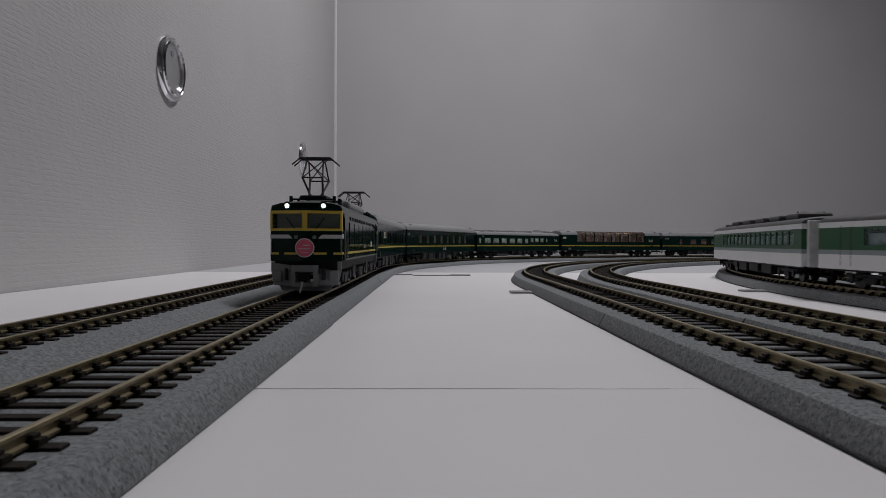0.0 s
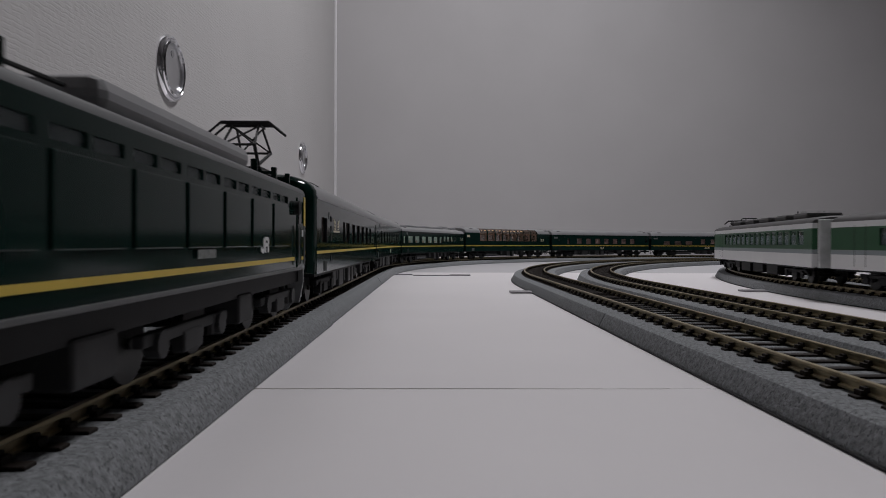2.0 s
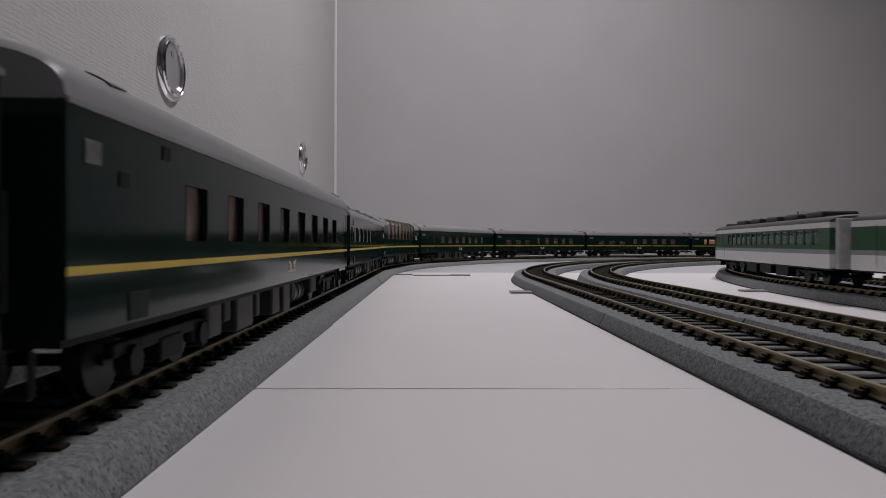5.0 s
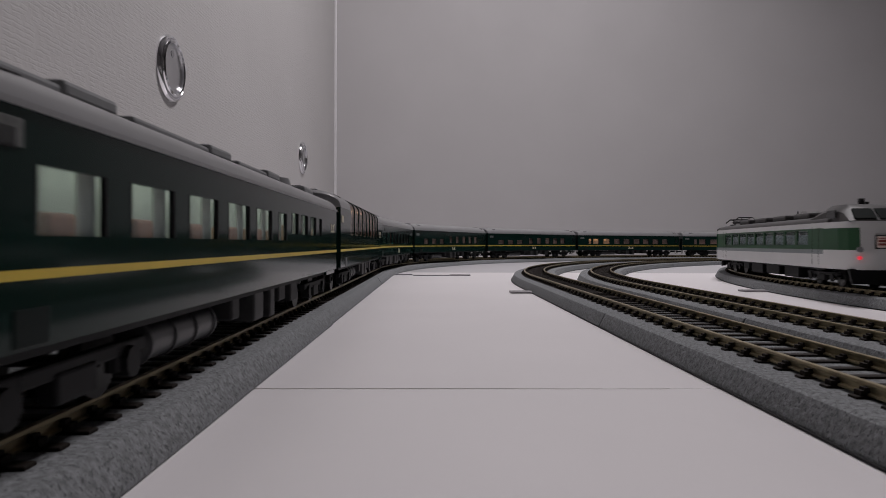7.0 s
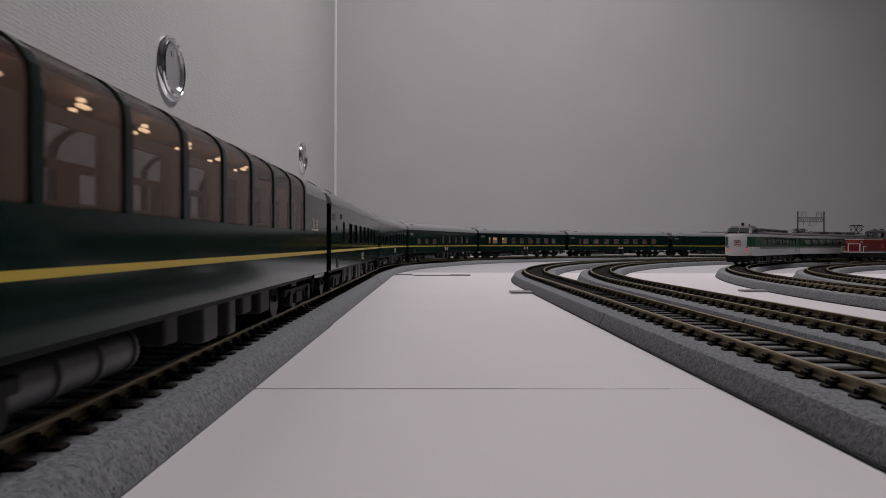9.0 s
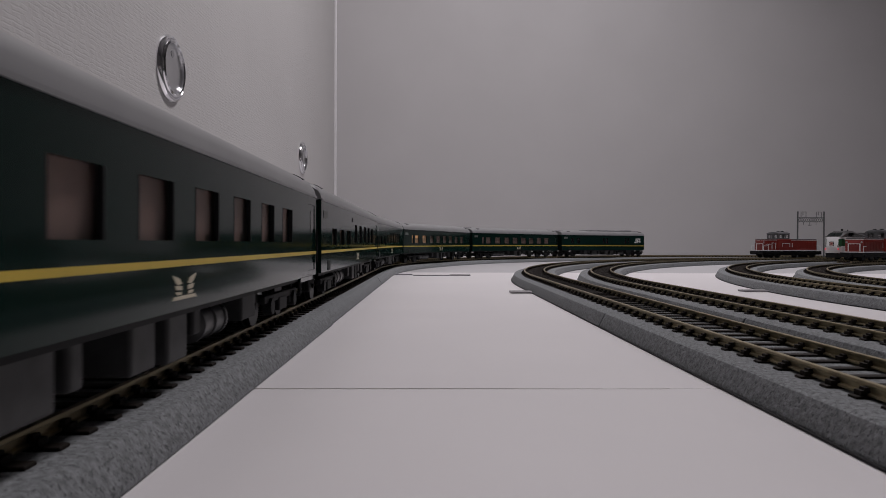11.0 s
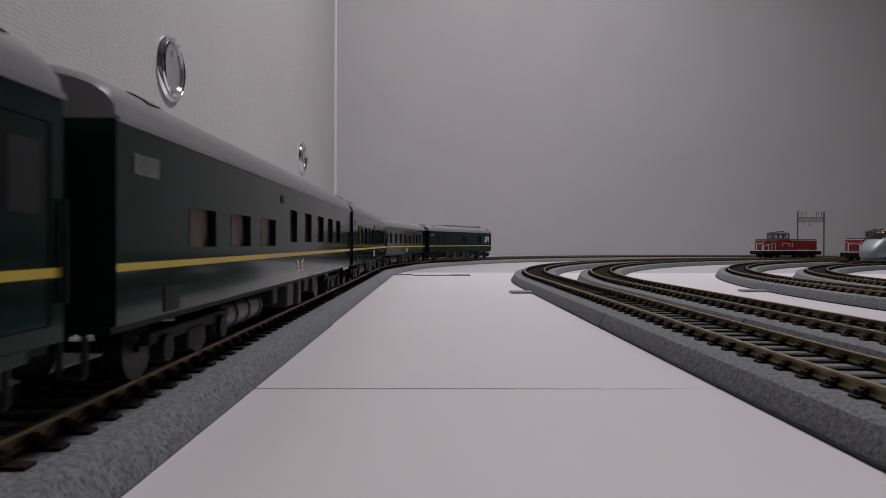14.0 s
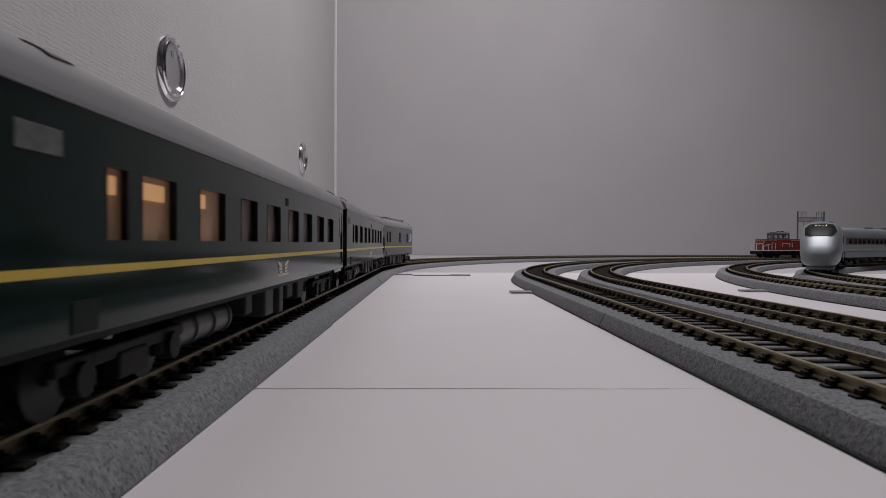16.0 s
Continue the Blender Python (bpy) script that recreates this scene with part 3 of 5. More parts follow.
    for k, (a, b, h) in enumerate(roof_units):
        if h > 0.003:
            u = part("roof_dome", rod((0.0, (f(a) + f(b)) / 2, TOPZ - 0.002), (0.0, (f(a) + f(b)) / 2, TOPZ + h), 0.0085, None, 32, 0.0068), "roof", ob, "round pale roof ventilator", True)
            continue
        u = part("air_conditioner", box(-0.0105, 0.0105, f(a), f(b), TOPZ - 0.0016, TOPZ + h, 0.0007), "grey", ob, "grey rooftop cooling unit")
        if h < 0.0015:
            part("unit_hood", box(-0.0110, 0.0110, f(b) - 0.016, f(b) - 0.0005, TOPZ - 0.0010, TOPZ + h + 0.0008, 0.0008), "grey", u)
        for i in range(5):
            y = f(a) + (b - a) * (i + 0.7) / 6
            part("grille_slat", box(-0.0085, 0.0085, y, y + 0.0012, TOPZ + h, TOPZ + h + 0.0003), "under", u)
    for y in (0.0035, CL - 0.0135):
        part("roof_vent", box(-0.006, 0.006, f(y), f(y) + 0.010, TOPZ - 0.0016, TOPZ + 0.0002, 0.0006), "under", ob)
    for q in (-1, 1):
        y = q * (CL / 2)
        y0, y1 = sorted((y, y + q * 0.0050))
        part("gangway", box(-0.0058, 0.0058, y0, y1, SOLE, 0.0345, 0.0008), "black", ob, "black folded gangway bellows")
        bogie(ob, q * 0.0875)
        y0, y1 = sorted((y - q * 0.004, y + q * 0.0055))
        part("coupler", box(-0.0022, 0.0022, y0, y1, 0.0070, 0.0100, 0.0004), "black", ob)
        for sx in (-1, 1):
            bm = rod((sx * 0.0125, y - q * 0.002, 0.0105), (sx * 0.0125, y - q * 0.002, 0.0050), 0.0005)
            rod((sx * 0.0090, y - q * 0.002, 0.0105), (sx * 0.0090, y - q * 0.002, 0.0050), 0.0005, bm)
            rod((sx * 0.0125, y - q * 0.002, 0.0050), (sx * 0.0090, y - q * 0.002, 0.0050), 0.0005, bm)
            part("step", bm, "under", ob)
    gear(ob, [(k, f(a), f(b), z, m) for k, a, b, z, m in tanks])
    return ob


WZ = (0.0238, 0.0334)
DINER = 0.2435
GEAR_A = (("box", 0.0565, 0.0650, 0.0040, "gearbox"), ("box", 0.0665, 0.0715, 0.0062, "under"), ("box", 0.0760, 0.0900, 0.0030, "gearbox"), ("box", 0.0930, 0.0965, 0.0046, "gearbox"), ("box", 0.1100, 0.1190, 0.0032, "gearbox"),
          ("box", 0.1240, 0.1330, 0.0026, "gearbox"), ("box", 0.1360, 0.1400, 0.0060, "under"), ("tank", 0.1450, 0.1620, 0.0034, "tank"), ("box", 0.1680, 0.1800, 0.0050, "under"))
GEAR_B = (("tank", 0.0570, 0.0920, 0.0034, "tank"), ("box", 0.0980, 0.1040, 0.0060, "under"), ("box", 0.1170, 0.1260, 0.0036, "gearbox"), ("box", 0.1335, 0.1385, 0.0030, "gearbox"), ("box", 0.1440, 0.1520, 0.0064, "under"), ("box", 0.1600, 0.1700, 0.0050, "under"))


def row(*spans):
    return [(a, b, *WZ) for a, b in spans]


DOORZ = (SOLE + 0.002, 0.0368)
even_spans = ((0.0243, 0.0310), (0.0350, 0.0487), (0.0593, 0.0748), (0.0857, 0.1000), (0.1092, 0.1247), (0.1345, 0.1500), (0.1583, 0.1734), (0.1835, 0.1990), (0.2085, 0.2235))
REAR_DOOR = (0.2385, 0.2515, *DOORZ)
TRAIN = []
TRAIN.append(coach("dark green sleeping coach with tan blinds and gold crest", row((0.0104, 0.0239), (0.0715, 0.0785), (0.0835, 0.0965), (0.1070, 0.1195), (0.1295, 0.1430), (0.1535, 0.1670), (0.1780, 0.1910), (0.2025, 0.2155)),
                   [REAR_DOOR], crests=[(0.0500, 0.0310, 0.0190, 0.0058)], tanks=GEAR_A, vents=[(0.0325, 0.0324), (0.0325, 0.0284), (0.0325, 0.0244), (0.0325, 0.0162)], sign=(0.0280, 0.0296)))
TRAIN.append(coach("dark green sleeping coach with eight tan windows", row(*[(0.0375 + 0.02405 * i, 0.0490 + 0.02415 * i) for i in range(8)]),
                   [REAR_DOOR], tanks=GEAR_A, crests=[(0.1250, 0.0166, 0.0110, 0.0034)], vents=[(0.0130, 0.0310), (0.0275, 0.0365)], sign=(0.0040, 0.0080)))
CL, FULL = DINER, CL             # the dining car is a little shorter
TRAIN.append(coach("dark green dining coach with pale windows and rooftop units", [(a, b, 0.0242, 0.0319) for a, b in ((0.0044, 0.0115), (0.0197, 0.0358), (0.0424, 0.0588), (0.0650, 0.0812), (0.0875, 0.1040), (0.1098, 0.1256), (0.1325, 0.1435))]
                   + [(a, b, 0.0262, 0.0326) for a, b in ((0.1500, 0.1605), (0.1645, 0.1765), (0.1810, 0.1925), (0.1990, 0.2050))], [], pane="glass_pale",
                   crests=[(0.2320, 0.0298, 0.0105, 0.0036)], roof_units=[(0.008, 0.054, 0.0009), (0.060, 0.1134, 0.0009), (0.1207, 0.1654, 0.0009), (0.1890, 0.2060, 0.0036), (0.2085, 0.2270, 0.0019)], tanks=GEAR_B, drop=0.0024, vents=[(0.0130, 0.0330)], sign=(0.0132, 0.0175)))
CL, FULL = FULL, CL
TRAIN.append(coach("dark green lounge coach with curved brown panorama windows", [], [], tanks=GEAR_B, crests=[(0.2280, 0.0302, 0.0130, 0.0045)],
                   salon=[(0.0375 + 0.02175 * i, 0.0572 + 0.02175 * i) for i in range(8)], lit=[(0.066 + 0.02175 * i, 0.070 + 0.02175 * i) for i in range(6)]))
TRAIN.append(coach("dark green sleeping coach with one narrow and seven wide windows", row((0.0370, 0.0435), *[(0.0605 + 0.02325 * i, 0.0740 + 0.02325 * i) for i in range(7)]), [REAR_DOOR],
                   crests=[(0.1250, 0.0160, 0.0110, 0.0042)], tanks=GEAR_A, vents=[(0.0160, 0.0290), (0.0290, 0.0345)]))
for k in range(2):
    TRAIN.append(coach("dark green sleeping coach with three low and five tall windows", [(a, b, 0.0227, 0.0296) for a, b in ((0.0268, 0.0416), (0.0512, 0.0667), (0.0757, 0.0916))] + row((0.1100, 0.1200), (0.1327, 0.1452), (0.1577, 0.1710), (0.1815, 0.1945), (0.2045, 0.2180)),
                       [REAR_DOOR], crests=[(0.1246, 0.0164, 0.0120, 0.0040)], tanks=GEAR_B, vents=[(0.0972, 0.0346)]))
for k in range(2):
    TRAIN.append(coach("dark green sleeping coach with nine evenly spaced windows" + (", the first lit" if k == 0 else ""), row(*even_spans), [REAR_DOOR], crests=[(0.1275, 0.0164, 0.0140, 0.0042)], tanks=GEAR_B, vents=[(0.1312, 0.0342)],
                       lit=[(0.0268, 0.0302), (0.0375, 0.0470), (0.0618, 0.0668)] if k == 0 else ()))
FULL, CL = CL, 0.215             # the van is shorter than the coaches
TRAIN.append(coach("dark green generator van at the train's end", [(a, b, 0.0245, 0.0345) for a, b in ((0.022, 0.029), (0.037, 0.045), (0.102, 0.1075), (0.111, 0.1165), (0.161, 0.166), (0.169, 0.174))],
                   [], pane="glass_dark", roof_units=[(0.067, 0.187, 0.0012)], tanks=GEAR_A))
# end cabin of the leading coach: rounded green end with a broad dark window
lead_coach = TRAIN[0]
shell = []
for y, k in ((0.0008, 1.0), (-0.0024, 0.985), (-0.0046, 0.94), (-0.0060, 0.86)):
    up = [(HW * k * p[0] / HW, -FULL / 2 + y, p[2] - (1 - k) * 0.010) for p in roof_ring(0, HW, GUTTER, ROOF_TOP)]
    shell.append(up + [(-HW * k, -FULL / 2 + y, SOLE + (1 - k) * 0.006), (HW * k, -FULL / 2 + y, SOLE + (1 - k) * 0.006)])
part("end_cabin", loft(shell), "green", lead_coach, "glossy rounded green coach end", True)
part("end_window", box(-0.0125, 0.0125, -FULL / 2 - 0.0064, -FULL / 2 - 0.0058, 0.0240, 0.0345, 0.0002), "glass_dark", lead_coach, "broad dark end window")
part("end_window_rim", box(-0.0128, 0.0128, -FULL / 2 - 0.0066, -FULL / 2 - 0.0058, 0.0345, 0.0349), "blind", lead_coach)
for q in (-1, 1):
    a, b = sorted((q * 0.0030, q * 0.0148))
    part("yellow_line", box(a, b, -FULL / 2 - 0.0062, -FULL / 2 - 0.0056, 0.0195, 0.0206), "yellow", lead_coach)
    part("tail_lamp", rod((q * 0.0125, -FULL / 2 - 0.0064, 0.0180), (q * 0.0125, -FULL / 2 - 0.0052, 0.0180), 0.0011, None, 16), "red", lead_coach, "unlit red tail lamp")
# tail car: white block mark near its end
van = TRAIN[-1]
for sx in (-1, 1):
    x = sx * HW
    a, b = sorted((x + sx * 0.00003, x + sx * 0.0001))
    y = 0.191 - CL / 2
    part("white_mark", box(a, b, y, y + 0.0025, 0.0255, 0.0345), "white", van)
    part("white_mark", box(a, b, y - 0.004, y - 0.0002, 0.0255, 0.0275), "white", van)
    part("white_mark", box(a, b, y + 0.0045, y + 0.0130, 0.0325, 0.0345), "white", van)
    part("white_mark", box(a, b, y + 0.0045, y + 0.0065, 0.0255, 0.0322), "white", van)
    part("white_mark", box(a, b, y + 0.0110, y + 0.0130, 0.0255, 0.0322), "white", van)
    part("white_mark", box(a, b, y + 0.0068, y + 0.0108, 0.0285, 0.0300), "white", van)
bm = box(-HW + 0.001, HW - 0.001, CL / 2 - 0.0004, CL / 2 + 0.0004, SOLE + 0.001, GUTTER - 0.001, 0.0002)
part("end_panel", bm, "green", van)
VAN, CL = CL, FULL


def holed_front(x0, x1, z0, z1, y, t, holes):
    bm = holed(x0, x1, z0, z1, 0, t, holes)
    for v in bm.verts:
        v.co = (v.co.y, y + v.co.x, v.co.z)
    return bm


# ---------------- electric locomotive ----------------
def pantograph(parent, y, z0, z1, w=0.0125):
    """A raised diamond pantograph: base frame, crossed arms and a bowed head."""
    pan = part("pantograph", box(-0.0065, 0.0065, y - 0.009, y + 0.009, z0, z0 + 0.0010, 0.0003), "under", parent, "raised dark grey pantograph")
    zm = z0 + (z1 - z0) * 0.48
    for q in (-1, 1):
        bm = None
        for sx in (-1, 1):
            bm = rod((sx * 0.0030, y - q * 0.003, z0 + 0.001), (sx * 0.0050, y + q * 0.0105, zm), 0.00055, bm, 8)
            rod((sx * 0.0050, y + q * 0.0105, zm), (sx * 0.0042, y + q * 0.0025, z1 - 0.0012), 0.0004, bm, 8)
        rod((-0.0050, y + q * 0.0105, zm), (0.0050, y + q * 0.0105, zm), 0.0004, bm, 8)
        rod((-0.0050, y + q * 0.0105, zm), (0.0042, y + q * 0.0025, z1 - 0.0012), 0.0003, bm, 6)
        rod((0.0050, y + q * 0.0105, zm), (-0.0042, y + q * 0.0025, z1 - 0.0012), 0.0003, bm, 6)
        part("arm", bm, "under", pan)
        bm = rod((-0.0078, y + q * 0.0030, z1), (0.0078, y + q * 0.0030, z1), 0.0006, None, 8)
        for sx in (-1, 1):
            rod((sx * 0.0078, y + q * 0.0030, z1), (sx * 0.0118, y + q * 0.0030, z1 - 0.0034), 0.0004, bm, 8)
        part("contact_bow", bm, "under", pan)
    bm = None
    for sx in (-1, 1):
        bm = rod((sx * 0.0048, y - 0.0030, z1 - 0.001), (sx * 0.0048, y + 0.0030, z1 - 0.001), 0.0004, bm, 6)
    part("head_link", bm, "under", pan)
    return pan


def locomotive():
    """Dark green electric locomotive; its leading end is at -y."""
    L, hw, z0, zt = 0.208, 0.0169, 0.0148, 0.0398
    sweep = 0.0036
    ob = tagged(new("electric_locomotive"), "dark green electric locomotive with yellow window band and headmark", "locomotive", "cars of the dark green train")
    e = L / 2
    wins = [(-e + 0.0058, -e + 0.0098, 0.0300, 0.0370), (e - 0.0098, e - 0.0058, 0.0300, 0.0370)]
    louv = [(-0.072 + 0.0213 * i + 0.010 * k, -0.072 + 0.0213 * i + 0.010 * k + 0.0085, 0.0352, 0.0372) for i in range(7) for k in range(2)]
    bm = None
    for sx in (-1, 1):
        bm = holed(-e + sweep, e - sweep, z0, zt, sx * hw - (0.001 if sx > 0 else 0), 0.001, wins + louv, bm)
    part("body", bm, "green", ob, "glossy dark green side panels")
    part("inner_block", box(-hw + 0.0022, hw - 0.0022, -e + 0.030, e - 0.030, z0, zt - 0.0002), "black", ob)
    part("cab_floor", box(-hw + 0.0012, hw - 0.0012, -e + 0.0050, e - 0.0050, z0, 0.0262), "black", ob)
    for q in (-1, 1):
        y0, y1 = sorted((q * (e - 0.0125), q * (e - 0.0120)))
        part("cab_bulkhead", box(-hw + 0.0012, hw - 0.0012, y0, y1, 0.0262, zt - 0.0002), "cab_lining", ob, "pale green cab lining")
        y0, y1 = sorted((q * (e - 0.0048), q * (e - 0.0085)))
        part("driver_desk", box(-0.013, 0.002, y0, y1, 0.0262, 0.0312, 0.0004), "cab_lining", ob)
    # louvred filters and panels along the sides
    for sx in (-1, 1):
        x = sx * hw
        for i in range(7):
            y = -0.072 + 0.0213 * i
            a, b = sorted((x, x + sx * 0.0004))
            part("filter_panel", box(a, b, y, y + 0.0185, 0.0225, 0.0342, 0.0002), "green", ob)
            for k in range(2):
                a, b = sorted((x - sx * 0.0009, x - sx * 0.0005))
                part("skylight_pane", box(a, b, y + 0.010 * k, y + 0.010 * k + 0.0085, 0.0352, 0.0372), "glass_pale", ob)
        a, b = sorted((x + sx * 0.00003, x + sx * 0.00014))
        for ya, yb in ((-e + sweep, -e + 0.0105), (-e + 0.0205, e - 0.0205), (e - 0.0105, e - sweep)):
            part("yellow_line", box(a, b, ya, yb, 0.0180, 0.0191), "yellow", ob, "thin yellow line")
        # sill rail in lighter grey: the reflection on its ledge is in the colour
        part("sill_rail", box(min(x, x + sx * 0.0009), max(x, x + sx * 0.0009), -e + 0.012, e - 0.012, 0.0149, 0.0157, 0.0002), "roof_loco", ob, "sill rail greyed for the reflection on its ledge")
        for q in (-1, 1):
            yc = q * (e - 0.0135)
            a, b = sorted((x, x + sx * 0.0003))
            d = part("cab_door", box(a, b, yc - 0.0030, yc + 0.0030, z0 + 0.0005, 0.0380, 0.0001), "green", ob)
            a, b = sorted((x + sx * 0.0003, x + sx * 0.0005))
            part("door_window", box(a, b, yc - 0.0018, yc + 0.0018, 0.0295, 0.0360), "glass_dark", d)
            bm = None
            for dy in (-0.0042, 0.0042):
                bm = rod((x + sx * 0.0010, yc + dy, 0.0165), (x + sx * 0.0010, yc + dy, 0.0290), 0.0003, bm, 6)
            part("handrail", bm, "steel", ob)
            a, b = sorted((x - sx * 0.0009, x - sx * 0.0006))
            yy = q * (e - 0.0078)
            part("side_window", box(a, b, yy - 0.0021, yy + 0.0021, 0.0300, 0.0370), "glass", ob)
            a, b = sorted((x + sx * 0.00003, x + sx * 0.0002))
            y0, y1 = sorted((q * (e - sweep + 0.0002), q * (e - 0.0056)))
            part("yellow_corner", box(a, b, y0, y1, 0.0292, 0.0388), "yellow", ob)
            y0, y1 = sorted((q * (e - sweep + 0.0002), q * (e - 0.0090)))
            part("silver_corner", box(a, b, y0, y1, 0.0256, 0.0278), "silver", ob)
        # white company mark: a hook and a leg beside a closed bow
        a, b = sorted((x + sx * 0.00040, x + sx * 0.00055))
        for ya, yb, za, zb in ((0.0412, 0.0424, 0.0212, 0.0224), (0.0424, 0.0436, 0.0208, 0.0220), (0.0436, 0.0446, 0.0212, 0.0246),
                               (0.0450, 0.0460, 0.0210, 0.0250), (0.0460, 0.0486, 0.0241, 0.0250), (0.0480, 0.0490, 0.0232, 0.0246), (0.0460, 0.0486, 0.0226, 0.0234), (0.0478, 0.0490, 0.0210, 0.0226)):
            part("white_mark", box(a, b, ya, yb, za, zb), "white", ob)
        part("side_mirror", rod((x, e - 0.0195, 0.0345), (x + sx * 0.0016, e - 0.0195, 0.0345), 0.0022, None, 16), "black", ob, "black oval mirror")
        part("number_bar", box(a, b, -0.004, 0.006, 0.0205, 0.0222), "number", ob)
    # two ends
    for q in (-1, 1):
        m = Matrix.Identity(4) if q < 0 else Matrix.Rotation(math.pi, 4, "Z")
        def put(name, bm, mat, label="", parent=ob, smooth=False):
            for v in bm.verts:
                v.co.y += sweep * min(1.0, max(0.0, abs(v.co.x) - 0.0014) / (hw - 0.0014))
            bmesh.ops.transform(bm, matrix=m, verts=bm.verts)
            return part(name, bm, mat, parent, label, smooth)
        face = holed_front(-hw + 0.001, hw - 0.001, z0, 0.0400, -e, 0.001, [(-0.0158, -0.0014, 0.0304, 0.0374), (0.0014, 0.0158, 0.0304, 0.0374)])
        put("end_face", face, "green", "dark green cab front")
        band = holed_front(-hw - 0.0002, hw + 0.0002, 0.0292, 0.0388, -e - 0.0003, 0.00025, [(-0.0160, -0.0012, 0.0304, 0.0374), (0.0012, 0.0160, 0.0304, 0.0374)])
        put("yellow_band", band, "yellow", "bright yellow window surround")
        for sx in (-1, 1):
            put("windscreen", box(sx * 0.0087 - 0.0073, sx * 0.0087 + 0.0073, -e + 0.0002, -e + 0.0005, 0.0304, 0.0374), "glass_cab")
            put("wiper", rod((sx * 0.005, -e - 0.0004, 0.0302), (sx * 0.009, -e - 0.0004, 0.0355), 0.0002, None, 6), "black")
            a = [(sx * hw, 0.0256), (sx * 0.0060, 0.0256), (sx * 0.0078, 0.0274), (sx * hw, 0.0274)]
            put("silver_strip", loft([[(p, -e - 0.0003, z) for p, z in a], [(p, -e + 0.0001, z) for p, z in a]]), "silver", "silver side flash")
            for xa, xb in ((0.0128, 0.0168), (0.0040, 0.0100)):
                x0, x1 = sorted((sx * xa, sx * xb))
                put("yellow_line", box(x0, x1, -e - 0.0002, -e + 0.0001, 0.0180, 0.0190), "yellow")
            lampx = sx * 0.0086
            put("lamp_housing", rod((lampx, -e + 0.006, 0.0410), (lampx, -e - 0.0008, 0.0410), 0.0021, None, 20), "green")
            put("headlight", rod((lampx, -e - 0.0008, 0.0410), (lampx, -e - 0.0012, 0.0410), 0.00105, None, 20), "lamp" if q < 0 else "glass_dark", "round glowing headlight" if q < 0 else "round unlit headlight")
            put("air_hose_box", box(sx * 0.0135 - 0.0022, sx * 0.0135 + 0.0022, -e - 0.0016, -e, 0.0050, 0.0105, 0.0005), "grey")
            put("air_hose", rod((sx * 0.0088, -e - 0.0012, 0.0115), (sx * 0.0088, -e - 0.0012, 0.0060), 0.0009, None, 8), "under")
            put("guard_rail", rod((sx * 0.0166, -e - 0.0003, 0.0185), (sx * 0.0166, -e - 0.0003, 0.0255), 0.0002, None, 6), "steel")
        put("number_bar", box(-0.0052, 0.0052, -e - 0.0004, -e - 0.0001, 0.0254, 0.0270), "number", "raised silver number plate")
        brow = [[(hw * c, -e + dy, z) for c, z in ((-1, 0.0390), (1, 0.0390), (0.96, 0.0412), (0.7, 0.0424), (-0.7, 0.0424), (-0.96, 0.0412))] for dy in (-0.0004, 0.012)]
        put("roof_brow", loft(brow), "green")
        # grey apron with coupler pocket
        ap = [(-0.0166, 0.0146), (0.0166, 0.0146), (0.0166, 0.0105), (0.0152, 0.0034), (0.0052, 0.0034), (0.0052, 0.0085), (-0.0052, 0.0085), (-0.0052, 0.0034), (-0.0152, 0.0034), (-0.0166, 0.0105)]
        if q > 0:
            ap = [(x if abs(x) > 0.01 else math.copysign(0.0112, x), 0.0128 if z == 0.0085 else z) for x, z in ap]
        put("apron", loft([[(x, -e - 0.0002, z) for x, z in ap], [(x, -e + 0.0012, z) for x, z in ap]]), "grey", "light grey front apron")
        put("coupler_pocket", holed_front(-0.0062, 0.0062, 0.0030, 0.0130, -e - 0.0022, 0.0022, [(-0.0042, 0.0042, 0.0048, 0.0100)]), "grey")
        put("coupler", box(-0.0024, 0.0024, -e - 0.0060, -e + 0.002, 0.0056, 0.0092, 0.0005), "black", "black knuckle coupler")
        put("draw_hook", rod((0.0, -e - 0.0055, 0.0056), (-0.0012, -e - 0.0058, 0.0002), 0.0005, None, 8), "steel")
        put("cow_catcher", loft([[(-0.013, -e + 0.0015, 0.0034), (0.013, -e + 0.0015, 0.0034), (0.011, -e + 0.0005, 0.0008), (-0.011, -e + 0.0005, 0.0008)], [(-0.013, -e + 0.0025, 0.0034), (0.013, -e + 0.0025, 0.0034), (0.011, -e + 0.0015, 0.0008), (-0.011, -e + 0.0015, 0.0008)]]), "grey")
        if q < 0:
            put("headmark_rim", rod((0, -e - 0.0008, 0.0212), (0, -e - 0.0013, 0.0212), 0.0045, None, 40), "white", "white headmark rim")
            put("headmark", rod((0, -e - 0.0012, 0.0212), (0, -e - 0.00145, 0.0212), 0.0041, None, 40), "pink", "round pink headmark")
            put("headmark_bar", box(-0.0006, 0.0026, -e - 0.0016, -e - 0.0014, 0.0222, 0.0226), "white")
            put("headmark_bar", box(-0.0030, 0.0030, -e - 0.0016, -e - 0.0014, 0.0206, 0.0209), "white")
            put("headmark_bar", box(-0.0018, 0.0020, -e - 0.0016, -e - 0.0014, 0.0190, 0.0192), "white")
    part("roof", roof_sheet(-e + 0.004, e - 0.004, hw, zt, 0.0436, 0.003), "roof_loco", ob, "dark grey shallow roof", True)
    part("roof_hatch", box(-0.0115, 0.0115, -0.028, 0.053, 0.0425, 0.0486, 0.0024), "roof", ob, "light grey raised roof cover")
